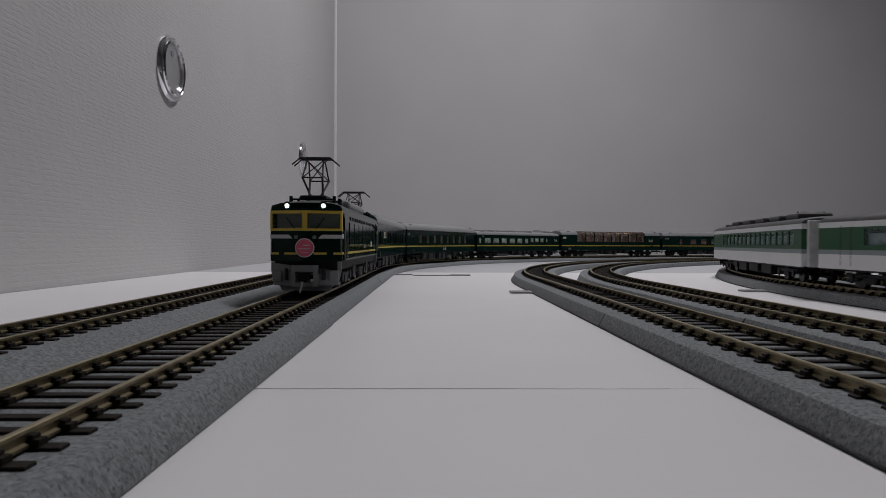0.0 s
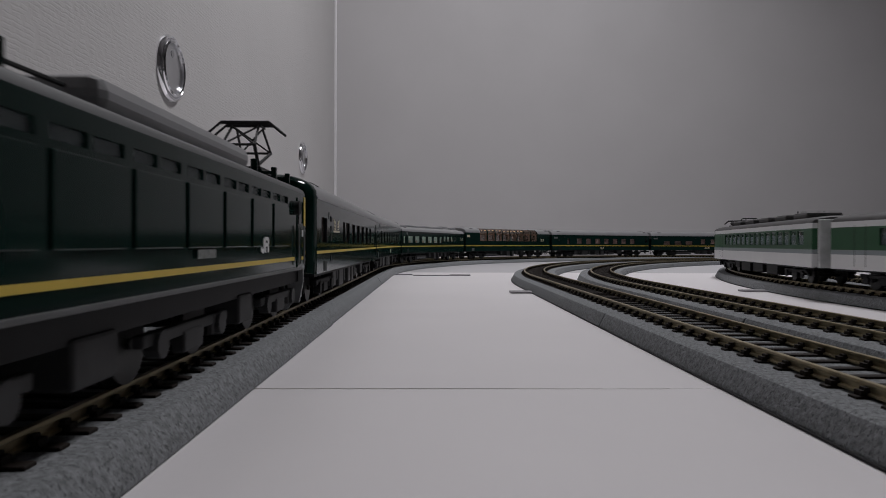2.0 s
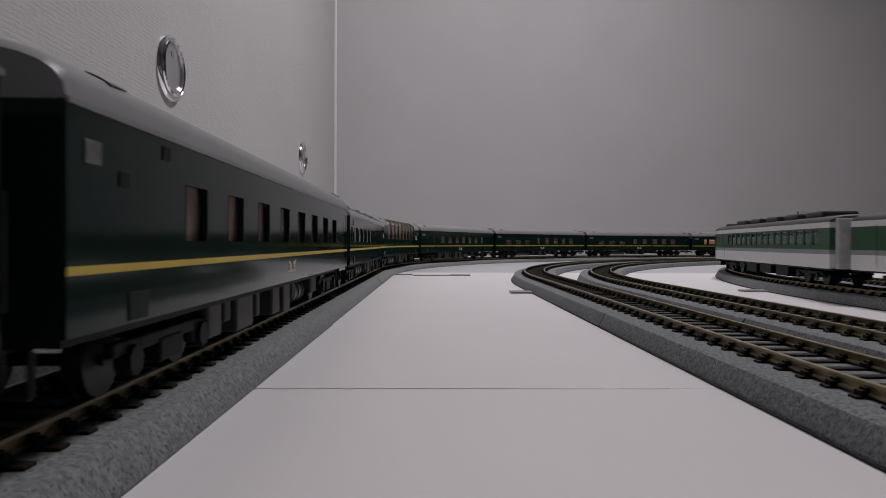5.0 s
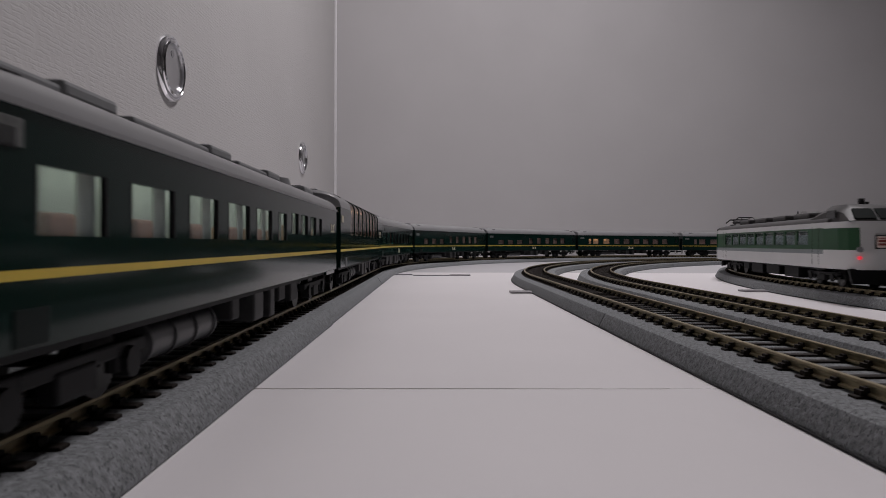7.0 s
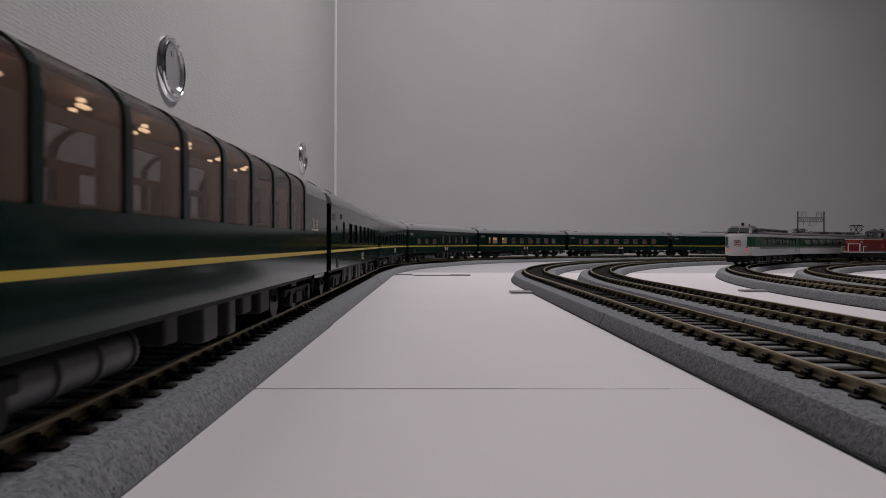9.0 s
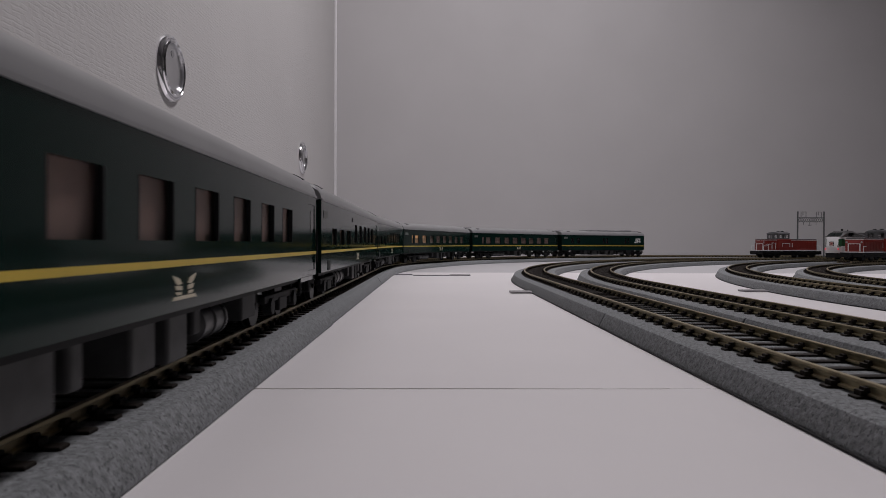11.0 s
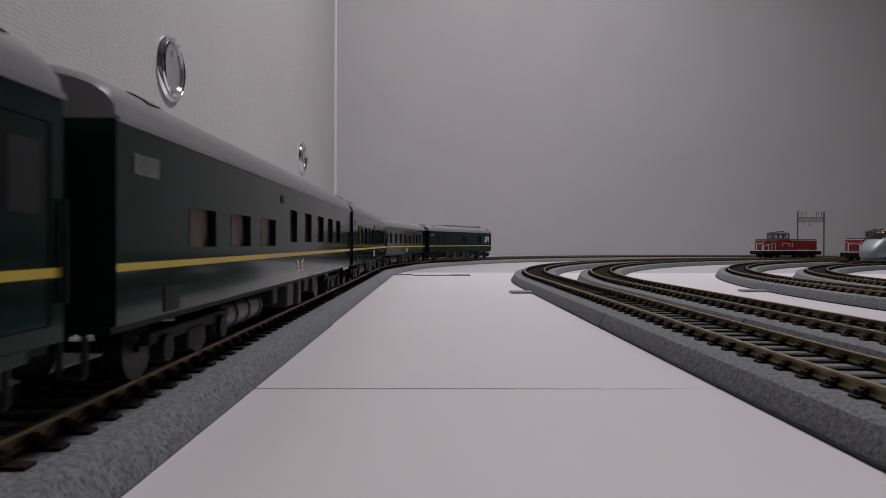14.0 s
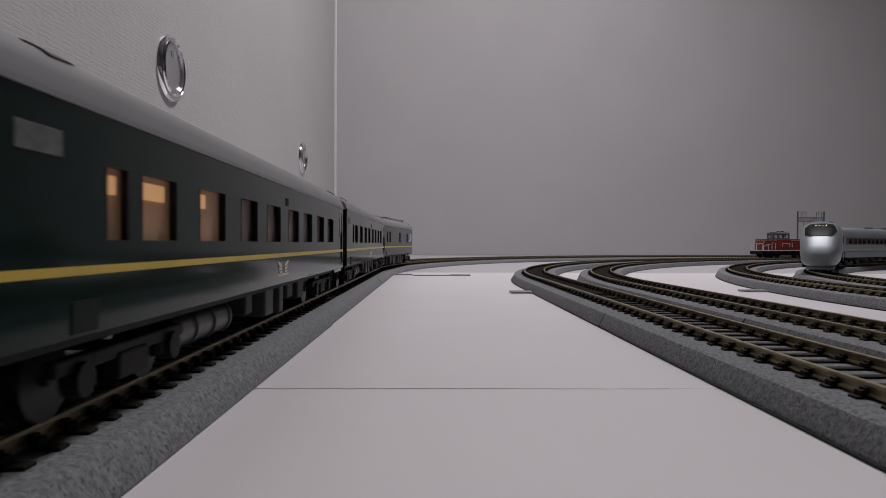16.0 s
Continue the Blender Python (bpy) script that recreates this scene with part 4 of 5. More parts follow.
    for q in (-1, 1):
        y = -0.074 if q < 0 else 0.092
        part("pantograph_tray", box(-0.0070, 0.0070, y - 0.0095, y + 0.0095, 0.0452, 0.0464, 0.0003), "green", ob)
        for dy in (-0.0095, 0.0095):
            part("deck_bar", box(-0.0112, 0.0112, y + dy - 0.0007, y + dy + 0.0007, 0.0448, 0.0458, 0.0002), "green", ob)
        for sx in (-1, 1):
            for dy in (-0.0095, 0.0095):
                part("deck_post", box(sx * 0.0108 - 0.0008, sx * 0.0108 + 0.0008, y + dy - 0.0008, y + dy + 0.0008, 0.0415, 0.0470, 0.0002), "green", ob)
        pantograph(ob, y, 0.0464, 0.0668 if q < 0 else 0.0620)
        for sx in (-1, 1):
            part("insulator", rod((sx * 0.009, y - q * 0.026, 0.0425), (sx * 0.009, y - q * 0.026, 0.0475), 0.0010, None, 10), "green", ob)
    part("roof_cable", rod((0.006, -0.055, 0.0462), (0.006, 0.055, 0.0478), 0.0004, None, 6), "under", ob)
    for y in (-0.072, 0.0, 0.072):
        bogie(ob, y, 0.031, 0.0066, "under", 0.0140)
    gear(ob, [("box", -0.043, -0.031, 0.0045, "under"), ("box", 0.029, 0.040, 0.0045, "under")])
    part("underframe", box(-hw + 0.002, hw - 0.002, -e + 0.003, e - 0.003, 0.0105, z0 + 0.0003), "black", ob)
    return ob


LOCO = locomotive()


# ---------------- white and green express train ----------------
def express_car(cab, pans=()):
    """A white car with green window band; with a raised cab at -y where cab is true."""
    L, hw, z0, zt = 0.256, 0.0182, 0.0110, 0.0385
    ob = tagged(new("express_car"), "white express train car with green window band" + (" and raised cab" if cab else " and rooftop units"), "train car", "cars of the white and green train")
    e = L / 2
    y_in = -e + (0.030 if cab else 0.0)
    first = 0.052 if cab else 0.014
    step, wide, count = (0.0205, 0.0170, 9 if cab else 10) if cab or pans else (0.0137, 0.0104, 15)
    wins = [(-e + first + step * i, -e + first + step * i + wide, 0.0250, 0.0340) for i in range(count)]
    bands = (("body_lower", z0, 0.0195, "white"), ("grey_band", 0.0195, 0.0222, "train_grey"), ("green_band", 0.0222, 0.0352, "train_green"), ("body_upper", 0.0352, zt, "white"))
    for name, za, zb, m in bands:
        bm = None
        for sx in (-1, 1):
            bm = holed(y_in, e, za, zb, sx * hw - (0.001 if sx > 0 else 0), 0.001, [h for h in wins if h[2] >= za and h[3] <= zb], bm)
        if not cab:
            box(-hw + 0.001, hw - 0.001, -e, -e + 0.001, za, zb, 0, bm)
        box(-hw + 0.001, hw - 0.001, e - 0.001, e, za, zb, 0, bm)
        part(name, bm, m, ob)
    for sx in (-1, 1):
        x = sx * hw
        for h in wins:
            a, b = sorted((x - sx * 0.0009, x - sx * 0.0006))
            part("window_pane", box(a, b, *h), "glass_pale", ob)
        for y in (-e + 0.036, e - 0.026) if cab else (e - 0.030,):
            for dy in (0.0, 0.009):
                a, b = sorted((x - sx * 0.0001, x + sx * 0.00006))
                part("door_edge", box(a, b, y + dy, y + dy + 0.0004, z0 + 0.002, 0.0362), "under", ob)
    part("seating", box(-0.0150, 0.0150, y_in + 0.01, e - 0.012, z0, 0.0315, 0.001), "seat_pale", ob, "pale blue seat rows")
    part("roof", roof_sheet(y_in - (0.004 if cab else 0), e, hw, zt, 0.0432, 0.004), "roof_dark", ob, "dark grey roof", True)
    units = [(y, 0.026) for y in [-e + 0.030 + 0.040 * i for i in range(5)] if all(abs(y + 0.013 - p[0]) > 0.034 for p in pans) and not (cab and y < -e + 0.05)]
    for y, n in units:
        part("air_conditioner", box(-0.0110, 0.0110, y, y + n, 0.0418, 0.0466, 0.0016), "roof_dark", ob, "dark rooftop cooling unit")
    for y, top in pans:
        pantograph(ob, y, 0.0440, top)
        for dy in (-0.022, 0.022):
            part("insulator", rod((0.006, y + dy, 0.042), (0.006, y + dy, 0.0475), 0.0016, None, 10), "grey", ob)
    if cab:
        # rounded nose in level rings: colour bands follow the side
        def ring(z, yf, n=9):
            pts = []
            for i in range(n):
                a = -math.pi / 2 + math.pi * i / (n - 1)
                pts.append((hw * math.copysign(abs(math.sin(a)) ** 0.55, math.sin(a)), y_in - (y_in - (-e + yf)) * abs(math.cos(a)) ** 0.55, z))
            return pts + [(hw, y_in, z), (-hw, y_in, z)]
        zs = [(z0, 0.0030), (0.0195, 0.0), (0.0222, 0.0), (0.0352, 0.0012), (zt, 0.0022)]
        part("nose", loft([ring(z, yf) for z, yf in zs]), "white", ob, "white rounded nose", True)
        for sx in (-1, 1):
            rr = []
            for z, yf in ((0.0222, 0.0), (0.0348, 0.0012)):
                pts = [p for p in ring(z, yf)[:9]]
                pts = [p for p in pts if p[0] * sx > hw * 0.52] if sx > 0 else [p for p in pts if p[0] * sx > hw * 0.52]
                pts = [(p[0] * 1.006, p[1] - 0.00025, p[2]) for p in pts]
                rr.append(pts)
            bm = loft(rr, None, False, False)
            part("green_panel", bm, "train_green", ob)
            part("headlight", rod((sx * 0.0115, -e + 0.0010, 0.0225), (sx * 0.0115, -e - 0.0004, 0.0225), 0.0016, None, 16), "grey", ob, "round grey headlight")
            part("tail_lamp", rod((sx * 0.0115, -e + 0.0010, 0.0178), (sx * 0.0115, -e - 0.0004, 0.0178), 0.0010, None, 16), "tail", ob, "glowing red tail lamp")
        part("headsign", box(-0.0032, 0.0032, -e - 0.0003, -e + 0.001, 0.0235, 0.0300, 0.0003), "headsign", ob, "small lit train name panel")
        for za, zb in ((0.0248, 0.0260), (0.0266, 0.0280), (0.0286, 0.0292)):
            part("headsign_bar", box(-0.0024, 0.0024, -e - 0.0005, -e - 0.0002, za, zb), "red", ob, "red bar on the name panel")
        part("headsign_frame", holed_front(-0.0038, 0.0038, 0.0229, 0.0306, -e - 0.0004, 0.0006, [(-0.0031, 0.0031, 0.0236, 0.0299)]), "under", ob)
        # raised cab hood
        def hood(y, z, w):
            return [(-w, y, zt), (w, y, zt), (w * 0.96, y, z * 0.6 + zt * 0.4), (w * 0.7, y, z), (-w * 0.7, y, z), (-w * 0.96, y, z * 0.6 + zt * 0.4)]
        part("cab_hood", loft([hood(-e + 0.0035, zt + 0.0004, hw * 0.88), hood(-e + 0.0125, 0.0462, hw * 0.82), hood(-e + 0.018, 0.0488, hw * 0.85), hood(-e + 0.034, 0.0488, hw * 0.9), hood(-e + 0.052, 0.0430, hw * 0.95)]), "roof_dark", ob, "grey raised cab hood", True)
        for sx in (-1, 1):
            x0, x1 = sorted((sx * 0.0006, sx * 0.0122))
            q = [(x0, -e + 0.0050, 0.0398), (x1, -e + 0.0050, 0.0398), (x1 * 0.9 if sx > 0 else x1, -e + 0.0120, 0.0455), (x0 if sx > 0 else x0 * 0.9, -e + 0.0120, 0.0455)]
            part("windscreen", loft([[(a, b - 0.0009, c + 0.0006) for a, b, c in q], q]), "screen_dark", ob)
            a, b = sorted((sx * hw * 0.895, sx * hw * 0.865))
            part("cab_side_window", box(a, b, -e + 0.019, -e + 0.030, 0.0405, 0.0455, 0.0001), "glass_dark", ob)
        part("horn", rod((0.0, -e + 0.024, 0.0485), (0.0, -e + 0.024, 0.0525), 0.0018, None, 12), "under", ob)
        part("horn", rod((0.006, -e + 0.030, 0.0485), (0.006, -e + 0.030, 0.0510), 0.0010, None, 12), "under", ob)
        ap = [(-0.0150, z0 + 0.0004), (0.0150, z0 + 0.0004), (0.0130, 0.0030), (-0.0130, 0.0030)]
        part("apron", loft([[(x, -e + 0.0045, z) for x, z in ap], [(x, -e + 0.0065, z) for x, z in ap]]), "black", ob, "black front apron")
    for q in (-1, 1):
        bogie(ob, q * 0.0875)
        part("gangway", box(-hw + 0.0030, hw - 0.0030, min(q * e, q * (e + 0.0042)), max(q * e, q * (e + 0.0042)), z0, 0.0405, 0.0006), "light_block", ob, "pale grey gangway shroud") if not (cab and q < 0) else None
    gear(ob, [("box", -0.055, -0.030, 0.0030, "black"), ("box", -0.020, 0.006, 0.0035, "black"), ("box", 0.014, 0.040, 0.0030, "black"), ("box", 0.046, 0.060, 0.0050, "black")])
    part("underframe", box(-hw + 0.0012, hw - 0.0012, y_in, e - 0.001, z0 - 0.001, z0 + 0.0006), "black", ob)
    return ob


lowered, raised = 0.0500, 0.0590
plain = express_car(False)
power = express_car(False, [(-0.098, lowered), (0.074, raised)])
again = Matrix.Identity(4)
EXPRESS = [express_car(True), power, plain, copy_thing(plain, again), copy_thing(power, again), copy_thing(plain, again), copy_thing(power, again), copy_thing(plain, again), copy_thing(plain, again)]
for car in EXPRESS:
    car.scale = (0.95, 1.0, 0.935)


# ---------------- silver train with streamlined nose ----------------
def silver_car(nose):
    L, hw, z0, zt = 0.256, 0.0184, 0.0085, 0.0360
    ob = tagged(new("silver_train_car"), "silver train car with streamlined lit nose" if nose else "silver train car with dark window strip", "train car", "cars of the silver train")
    e = L / 2
    def ring(y, k, top, low, n=20):
        pts = []
        for i in range(n):
            a = 2 * math.pi * (i + 0.5) / n
            c, s = math.cos(a), math.sin(a)
            zc = (top + low) / 2
            pts.append((hw * k * math.copysign(abs(c) ** 0.62, c), y, zc + (top - zc) * math.copysign(abs(s) ** 0.55, s)))
        return pts
    if nose:
        rows = [(-e, 0.34, 0.0150, 0.0062), (-e + 0.0015, 0.56, 0.0185, 0.0050), (-e + 0.006, 0.76, 0.0240, 0.0042), (-e + 0.014, 0.89, 0.0308, 0.0040), (-e + 0.024, 0.95, 0.0382, 0.0042), (-e + 0.034, 0.985, 0.0436, 0.0050), (-e + 0.046, 1.0, 0.0462, 0.0070), (-e + 0.06, 1.0, 0.0465, z0), (e, 1.0, 0.0465, z0)]
    else:
        rows = [(-e, 0.97, 0.0455, z0), (-e + 0.002, 1.0, 0.0465, z0), (e - 0.002, 1.0, 0.0465, z0), (e, 0.97, 0.0455, z0)]
    part("body", loft([ring(*r) for r in rows]), "silver_met", ob, "silver metallic shell", True)
    y_in = -e + (0.062 if nose else 0.006)
    for sx in (-1, 1):
        a, b = sorted((sx * (hw - 0.0006), sx * (hw + 0.0003)))
        part("window_strip", box(a, b, y_in, e - 0.008, 0.0248, 0.0335, 0.0003), "strip_brown", ob, "dark brown window strip")
        n = int((e - 0.016 - y_in) / 0.0125)
        for i in range(n):
            y = y_in + 0.006 + 0.0125 * i
            a, b = sorted((sx * (hw + 0.0002), sx * (hw + 0.0005)))
            part("window_pane", box(a, b, y, y + 0.0085, 0.0262, 0.0322, 0.0001), "glass_dark", ob)
        a, b = sorted((sx * (hw - 0.0004), sx * (hw + 0.0002)))
        part("grey_skirt", box(a, b, -e + 0.06 if nose else -e + 0.003, e - 0.003, z0 + 0.0005, 0.0165, 0.0002), "train_grey", ob)
    for y in (-0.05, 0.0, 0.05):
        part("roof_unit", box(-0.009, 0.009, y, y + 0.024, 0.0458, 0.0482, 0.0008), "grey", ob)
    if nose:
        def between(y):
            for p, q in zip(rows, rows[1:]):
                if p[0] <= y <= q[0]:
                    k = (y - p[0]) / (q[0] - p[0])
                    return [u + (v - u) * k for u, v in zip(p, q)]
        strips = []
        for y, lo in ((-e + 0.0170, 9), (-e + 0.0200, 7.5), (-e + 0.0260, 7), (-e + 0.0320, 7.5), (-e + 0.0380, 9)):
            r = between(y)
            ring_ = ring(y - 0.0003, r[1] * 1.012, r[2] + 0.0004, r[3], 40)
            strips.append([ring_[i] for i in np.linspace(lo - 2, 21 - lo, 12).round().astype(int)])
        part("windscreen", loft(strips, None, False, False), "screen_dark", ob, "black wraparound windscreen", True)
        for x in (-0.0055, -0.002, 0.002, 0.0055):
            part("headlight", rod((x * 0.8, -e + 0.0360, 0.0424), (x * 0.8, -e + 0.0315, 0.0424), 0.0007, None, 12), "lamp_warm", ob, "warm glowing headlight")
        part("chin", box(-0.012, 0.012, -e + 0.004, -e + 0.030, 0.0020, 0.0050, 0.0012), "train_grey", ob)
    for q in (-1, 1):
        bogie(ob, q * 0.0875)
        if not (nose and q < 0):
            part("gangway", box(-0.010, 0.010, min(q * e, q * (e + 0.005)), max(q * e, q * (e + 0.005)), 0.010, 0.040), "black", ob)
    return ob


SILVER = [silver_car(True), silver_car(False)]
for k in range(2):
    SILVER.append(copy_thing(SILVER[1], Matrix.Identity(4)))
for car in SILVER:
    car.scale = (0.92, 1.0, 0.95)


# ---------------- red shunting locomotives ----------------
def diesel(label):
    """Red centre-cab diesel with grey roofs and white outline stripes; its long bonnet points to +y."""
    ob = tagged(new("diesel_locomotive"), label, "locomotive", "red diesel locomotives")
    L, hw = 0.126, 0.0165
    e = L / 2
    part("underframe", box(-hw, hw, -e, e, 0.0085, 0.0120, 0.0006), "black", ob)
    part("white_sill", box(-hw - 0.0002, hw + 0.0002, -e + 0.004, e - 0.004, 0.0120, 0.0135), "white", ob, "thin white sill stripe")
    part("short_bonnet", box(-0.0135, 0.0135, -e + 0.006, -e + 0.034, 0.0128, 0.0325, 0.0016), "red", ob, "red short bonnet", True)
    part("long_bonnet", box(-0.0135, 0.0135, -e + 0.058, e - 0.006, 0.0128, 0.0325, 0.0016), "red", ob, "red long bonnet", True)
    part("bonnet_roof", box(-0.0128, 0.0128, -e + 0.0065, -e + 0.034, 0.0324, 0.0337, 0.0006), "cab_grey", ob, "grey bonnet roof")
    part("bonnet_roof", box(-0.0128, 0.0128, -e + 0.058, e - 0.0065, 0.0324, 0.0337, 0.0006), "cab_grey", ob, "grey bonnet roof")
    part("white_trim", box(-0.0138, 0.0138, -e + 0.0058, -e + 0.034, 0.0311, 0.0317), "white", ob)
    part("white_trim", box(-0.0138, 0.0138, -e + 0.058, e - 0.0058, 0.0311, 0.0317), "white", ob)
    # cab
    part("cab_lower", box(-hw, hw, -e + 0.032, -e + 0.060, 0.0128, 0.0330, 0.0008), "red", ob)
    holes = [(-e + 0.0362, -e + 0.0420, 0.0350, 0.0412), (-e + 0.0434, -e + 0.0488, 0.0350, 0.0412), (-e + 0.0502, -e + 0.0560, 0.0350, 0.0412)]
    for sx in (-1, 1):
        part("cab_side", holed(-e + 0.0345, -e + 0.0575, 0.0330, 0.0428, sx * 0.0148 - (0.001 if sx > 0 else 0), 0.001, holes), "cab_grey", ob)
    for y in (-e + 0.0345, -e + 0.0565):
        part("cab_end", holed_front(-0.0138, 0.0138, 0.0330, 0.0428, y, 0.001, [(-0.0118, -0.003, 0.0350, 0.0412), (0.003, 0.0118, 0.0350, 0.0412)]), "cab_grey", ob)
    part("cab_roof", roof_sheet(-e + 0.0335, -e + 0.0585, 0.0151, 0.0427, 0.0468, 0.003), "cab_grey", ob, "grey cab roof", True)
    for sx in (-1, 1):
        a, b = sorted((sx * 0.0139, sx * 0.0142))
        for h in holes:
            part("cab_window", box(a, b, *h), "glass_pale", ob)
        part("exhaust", rod((sx * 0.005, -e + 0.050, 0.0455), (sx * 0.005, -e + 0.050, 0.0482), 0.0026, None, 12), "under", ob)
        # white stripes: frames on the bonnet sides and on the nose
        x = sx * 0.0136
        a, b = sorted((x, x + sx * 0.0002))
        for ya, yb, za, zb in ((-e + 0.020, -e + 0.0212, 0.0150, 0.0265), (-e + 0.0280, -e + 0.0292, 0.0150, 0.0265), (-e + 0.020, -e + 0.0292, 0.0258, 0.0268), (-e + 0.012, -e + 0.0132, 0.0140, 0.0240), (-e + 0.008, -e + 0.0170, 0.0236, 0.0246),
                               (-e + 0.0640, -e + 0.0652, 0.0190, 0.0265)):
            part("white_stripe", box(a, b, ya, yb, za, zb), "white", ob)
        a, b = sorted((sx * hw, sx * (hw + 0.0002)))
        for ya, yb, za, zb in ((-e + 0.040, -e + 0.057, 0.0250, 0.0258), (-e + 0.040, -e + 0.0408, 0.0200, 0.0250), (-e + 0.0562, -e + 0.057, 0.0200, 0.0250)):
            part("white_stripe", box(a, b, ya, yb, za, zb), "white", ob)
        for i in range(6):
            y = -e + 0.068 + 0.0085 * i
            a, b = sorted((x, x + sx * 0.00025))
            part("bonnet_door", box(a, b, y, y + 0.0070, 0.0150, 0.0280, 0.0001), "red", ob)
        for q in (-1, 1):
            bm = rod((sx * 0.0155, q * (e - 0.001), 0.0120), (sx * 0.0155, q * (e - 0.001), 0.0215), 0.0004, None, 6)
            rod((sx * 0.0155, q * (e - 0.001), 0.0212), (sx * 0.0155, q * (e - 0.010), 0.0212), 0.0004, bm, 6)
            part("handrail", bm, "white", ob, "white bent handrail")
            y0, y1 = sorted((q * (e - 0.0060), q * (e - 0.0058 + 0.0003)))
            x0, x1 = sorted((sx * 0.0075, sx * 0.0090))
            part("nose_stripe", box(x0, x1, y0, y1, 0.0140, 0.0255), "white", ob)
            part("headlight", rod((sx * 0.0105, q * (e - 0.0062), 0.0275), (sx * 0.0105, q * (e - 0.0052), 0.0275), 0.0014, None, 14), "steel", ob)
    for q in (-1, 1):
        y0, y1 = sorted((q * (e - 0.0058), q * (e - 0.0054)))
        part("nose_stripe", box(-0.0075, 0.0075, y0, y1, 0.0245, 0.0255), "white", ob)
        y0, y1 = sorted((q * e, q * (e + 0.005)))
        part("coupler", box(-0.002, 0.002, y0, y1, 0.0060, 0.0090, 0.0004), "black", ob)
        part("buffer_beam", box(-hw, hw, min(q * e, q * (e + 0.0012)), max(q * e, q * (e + 0.0012)), 0.0055, 0.0120, 0.0003), "black", ob)
        bogie(ob, q * 0.038, 0.024, 0.0056, "black", 0.0135)
    gear(ob, [("box", -0.014, 0.014, 0.0040, "black")])
    for sx in (-1, 1):
        x0, x1 = sorted((sx * 0.0158, sx * 0.0150))
        part("side_skirt", box(x0, x1, -e + 0.004, e - 0.004, 0.0052, 0.0088, 0.0002), "black", ob)
    return ob


RED_A = diesel("red diesel locomotive with white stripes standing on track")
RED_A.matrix_world = seat(PATHS[3], 0.498 + 0.751 * 1.318, 0.038)
RED_B = copy_thing(RED_A, seat(PATHS[7], 0.339 + 0.794 * 1.026, 0.038) @ Matrix.Rotation(math.pi, 4, "Z"))
tagged(RED_B, "red diesel locomotive with white stripes standing on siding")


# ---------------- signal gantry and small things ----------------
def gantry(xa, xb, y, h):
    ob = tagged(new("catenary_gantry"), "grey lattice gantry on two thin posts", "gantry")
    def put(name, bm, label=""):
        return part(name, bm, "gantry", ob, label)
    for x in (xa, xb):
        put("post", box(x - 0.0011, x + 0.0011, y - 0.0011, y + 0.0011, 0.0, h, 0.0002))
        put("foot", box(x - 0.0028, x + 0.0028, y - 0.0028, y + 0.0028, 0.0, 0.0022, 0.0004))
    z0, z1 = h - 0.021, h - 0.0125
    for z in (z0, z1):
        put("beam", box(xa - 0.0012, xb + 0.0012, y - 0.0006, y + 0.0006, z - 0.0006, z + 0.0006))
    n = 12
    for i in range(n):
        a, b = xa + (xb - xa) * i / n, xa + (xb - xa) * (i + 1) / n
        p, q = (z0, z1) if i % 2 else (z1, z0)
        put("lattice_bar", rod((a, y, p), (b, y, q), 0.0005, None, 6))
        put("lattice_bar", rod((a, y, q), (b, y, p), 0.0005, None, 6))
    for c in (0.22, 0.80):
        x = xa + (xb - xa) * c
        for dx in (-0.005, 0.005):
            put("bracket", box(x + dx - 0.0004, x + dx + 0.0004, y - 0.0005, y + 0.0005, z1, h - 0.001))
        put("bracket", box(x - 0.0054, x + 0.0054, y - 0.0005, y + 0.0005, h - 0.0016, h - 0.0008))
        put("bracket", box(x - 0.0016, x - 0.0008, y - 0.0005, y + 0.0005, h - 0.008, h - 0.0008))
    for c in (0.22, 0.46, 0.70):
        x = xa + (xb - xa) * c
        put("hanger", rod((x, y, z0), (x, y, z0 - 0.006), 0.0005, None, 6))
    put("hanger", box(xa + (xb - xa) * 0.46 - 0.003, xa + (xb - xa) * 0.46 + 0.003, y - 0.0006, y + 0.0006, z0 - 0.0072, z0 - 0.0060))
    return ob


gantry(0.7295, 0.7825, 1.335, 0.0985)


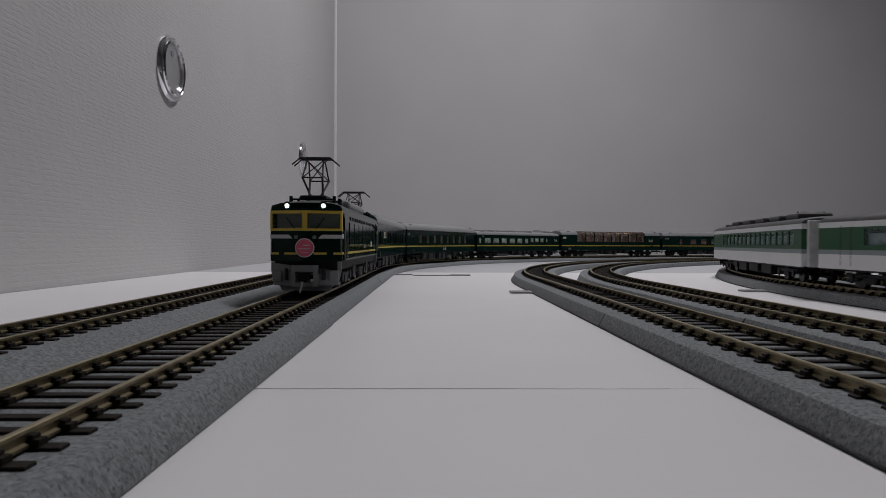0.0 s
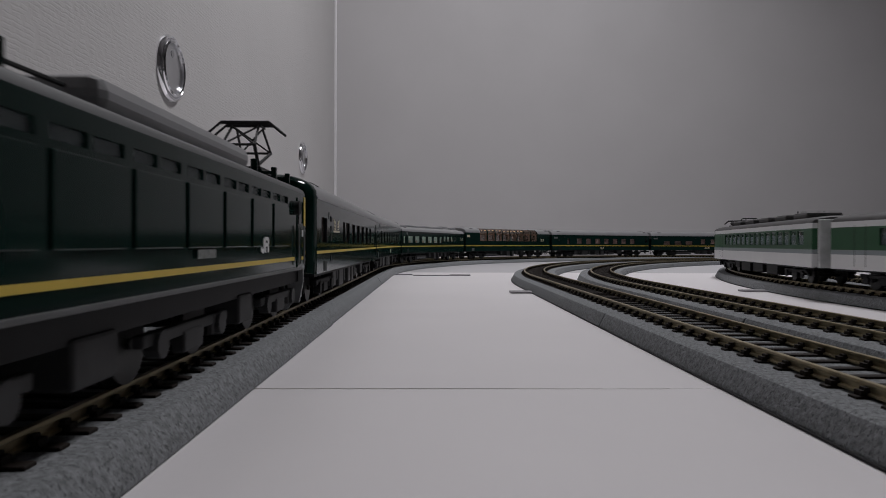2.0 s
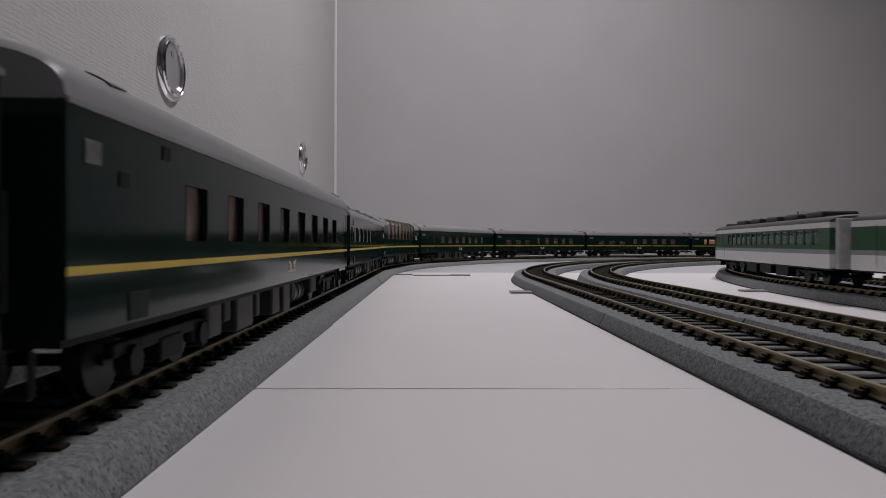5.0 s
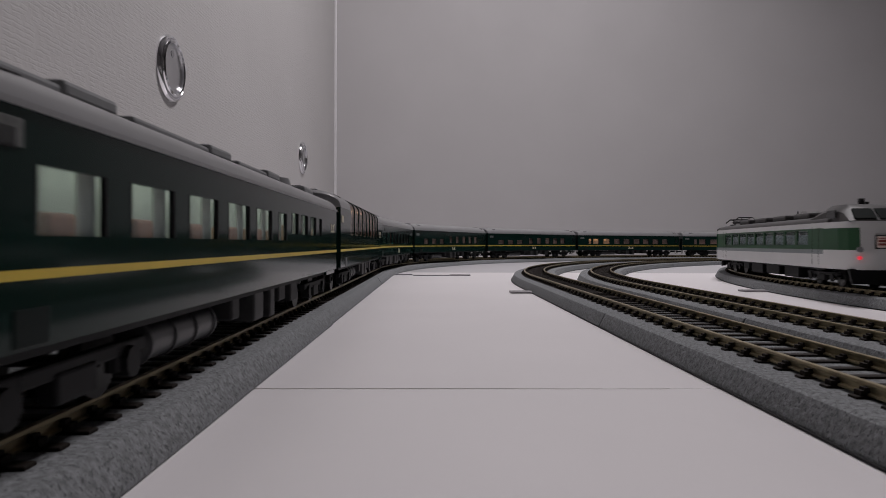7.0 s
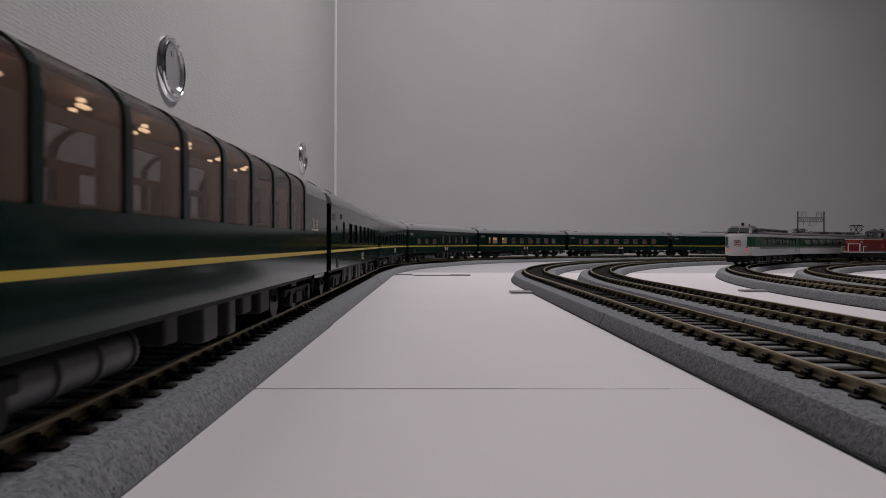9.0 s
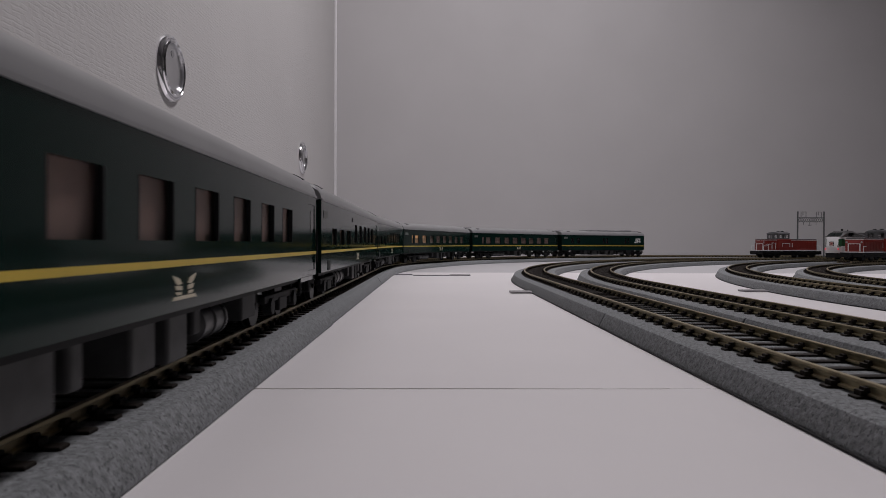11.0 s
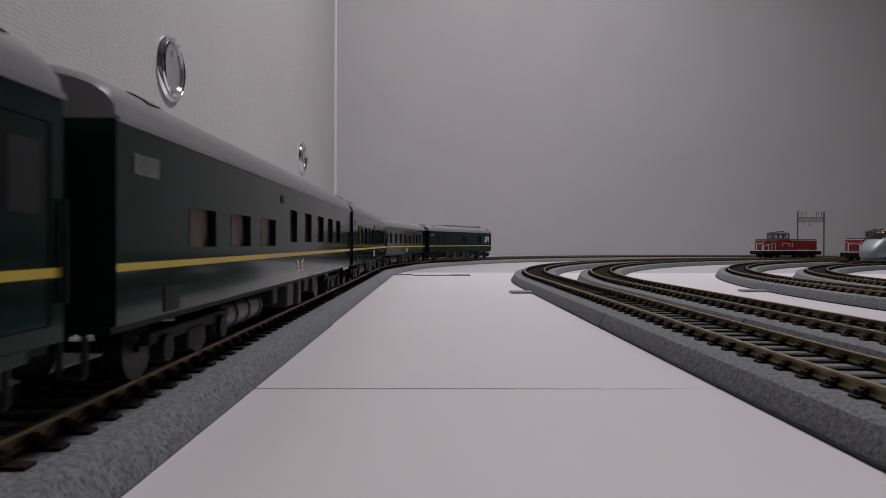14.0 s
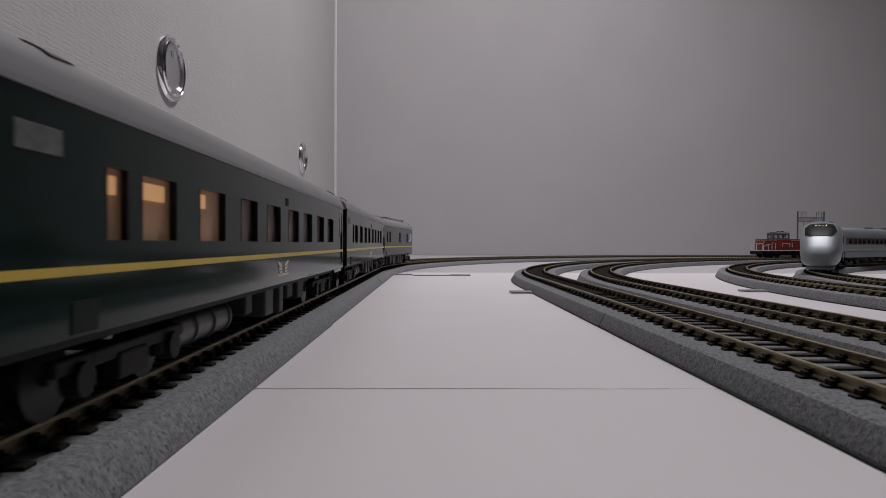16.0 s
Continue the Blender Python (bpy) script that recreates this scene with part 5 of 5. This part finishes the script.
def floor_strip(x0, x1, y0, y1, rz, z, label):
    ob = tagged(link("track_clip", box(-(x1 - x0) / 2, (x1 - x0) / 2, -(y1 - y0) / 2, (y1 - y0) / 2, 0.0, z, 0.0003), "strip"), label, "track clip")
    ob.matrix_world = pose((x0 + x1) / 2, (y0 + y1) / 2, 0.0001, 0, 0, rz)
    return ob


floor_strip(0.0500, 0.0670, 0.428, 0.4400, 0, 0.0012, "flat grey plastic strip beside roadbed")
floor_strip(-0.0375, -0.0205, 0.672, 0.680, 0, 0.0010, "thin grey plastic strip beside roadbed")
floor_strip(0.0170, 0.0370, 0.660, 0.668, 0, 0.0012, "thin grey plastic strip on white board")
floor_strip(-0.0195, 0.0165, 0.661, 0.664, 0, 0.0008, "narrow dark strip on white board")
floor_strip(0.2080, 0.2290, 0.446, 0.456, 0, 0.0012, "flat grey plastic strip beside inner roadbed")


# ---------------- movement ----------------
def along(points, t):
    for (ta, a), (tb, b) in zip(points, points[1:]):
        if t <= tb:
            return a + (b - a) * (t - ta) / (tb - ta)
    return points[-1][1]


def motions():
    times = [0.5 * i for i in range(33)]
    speed = 0.1456
    lead = ((0.0, 0.004), (0.7, 0.000), (1.5, 0.000), (3.0, 0.0035), (6.7, 0.004), (8.5, -0.001), (11.4, 0.0), (12.2, 0.001), (14.0, 0.004), (16.0, 0.001))
    back = (0.0, 0.0, 0.0, -0.0085, -0.0085, -0.0085, -0.0075, -0.0065, -0.004, -0.002)
    gone = lambda t: along(lead, t) - speed * t
    walk(LOCO, [(t, seat(PATHS[2], 0.3135 + 0.104 + gone(t), 0.072)) for t in times])
    for k, car in enumerate(TRAIN):
        half = (VAN if k == 9 else DINER if k == 2 else CL) / 2
        walk(car, [(t, seat(PATHS[2], 0.5368 + half + 0.266 * k + back[k] + gone(t))) for t in times])
    tail = ((0.0, -1.458), (6.1, 0.116), (7.1, 0.370), (8.0, 0.592), (9.2, 0.830), (16.0, 2.220))
    for k, car in enumerate(EXPRESS):
        walk(car, [(t, seat(PATHS[5], along(tail, t) + 0.128 + 0.264 * k)) for t in times])
    for k, car in enumerate(SILVER):
        walk(car, [(t, seat(PATHS[6], 0.965 - 0.198 * (t - 14.0) + 0.128 + 0.264 * k)) for t in times])


motions()
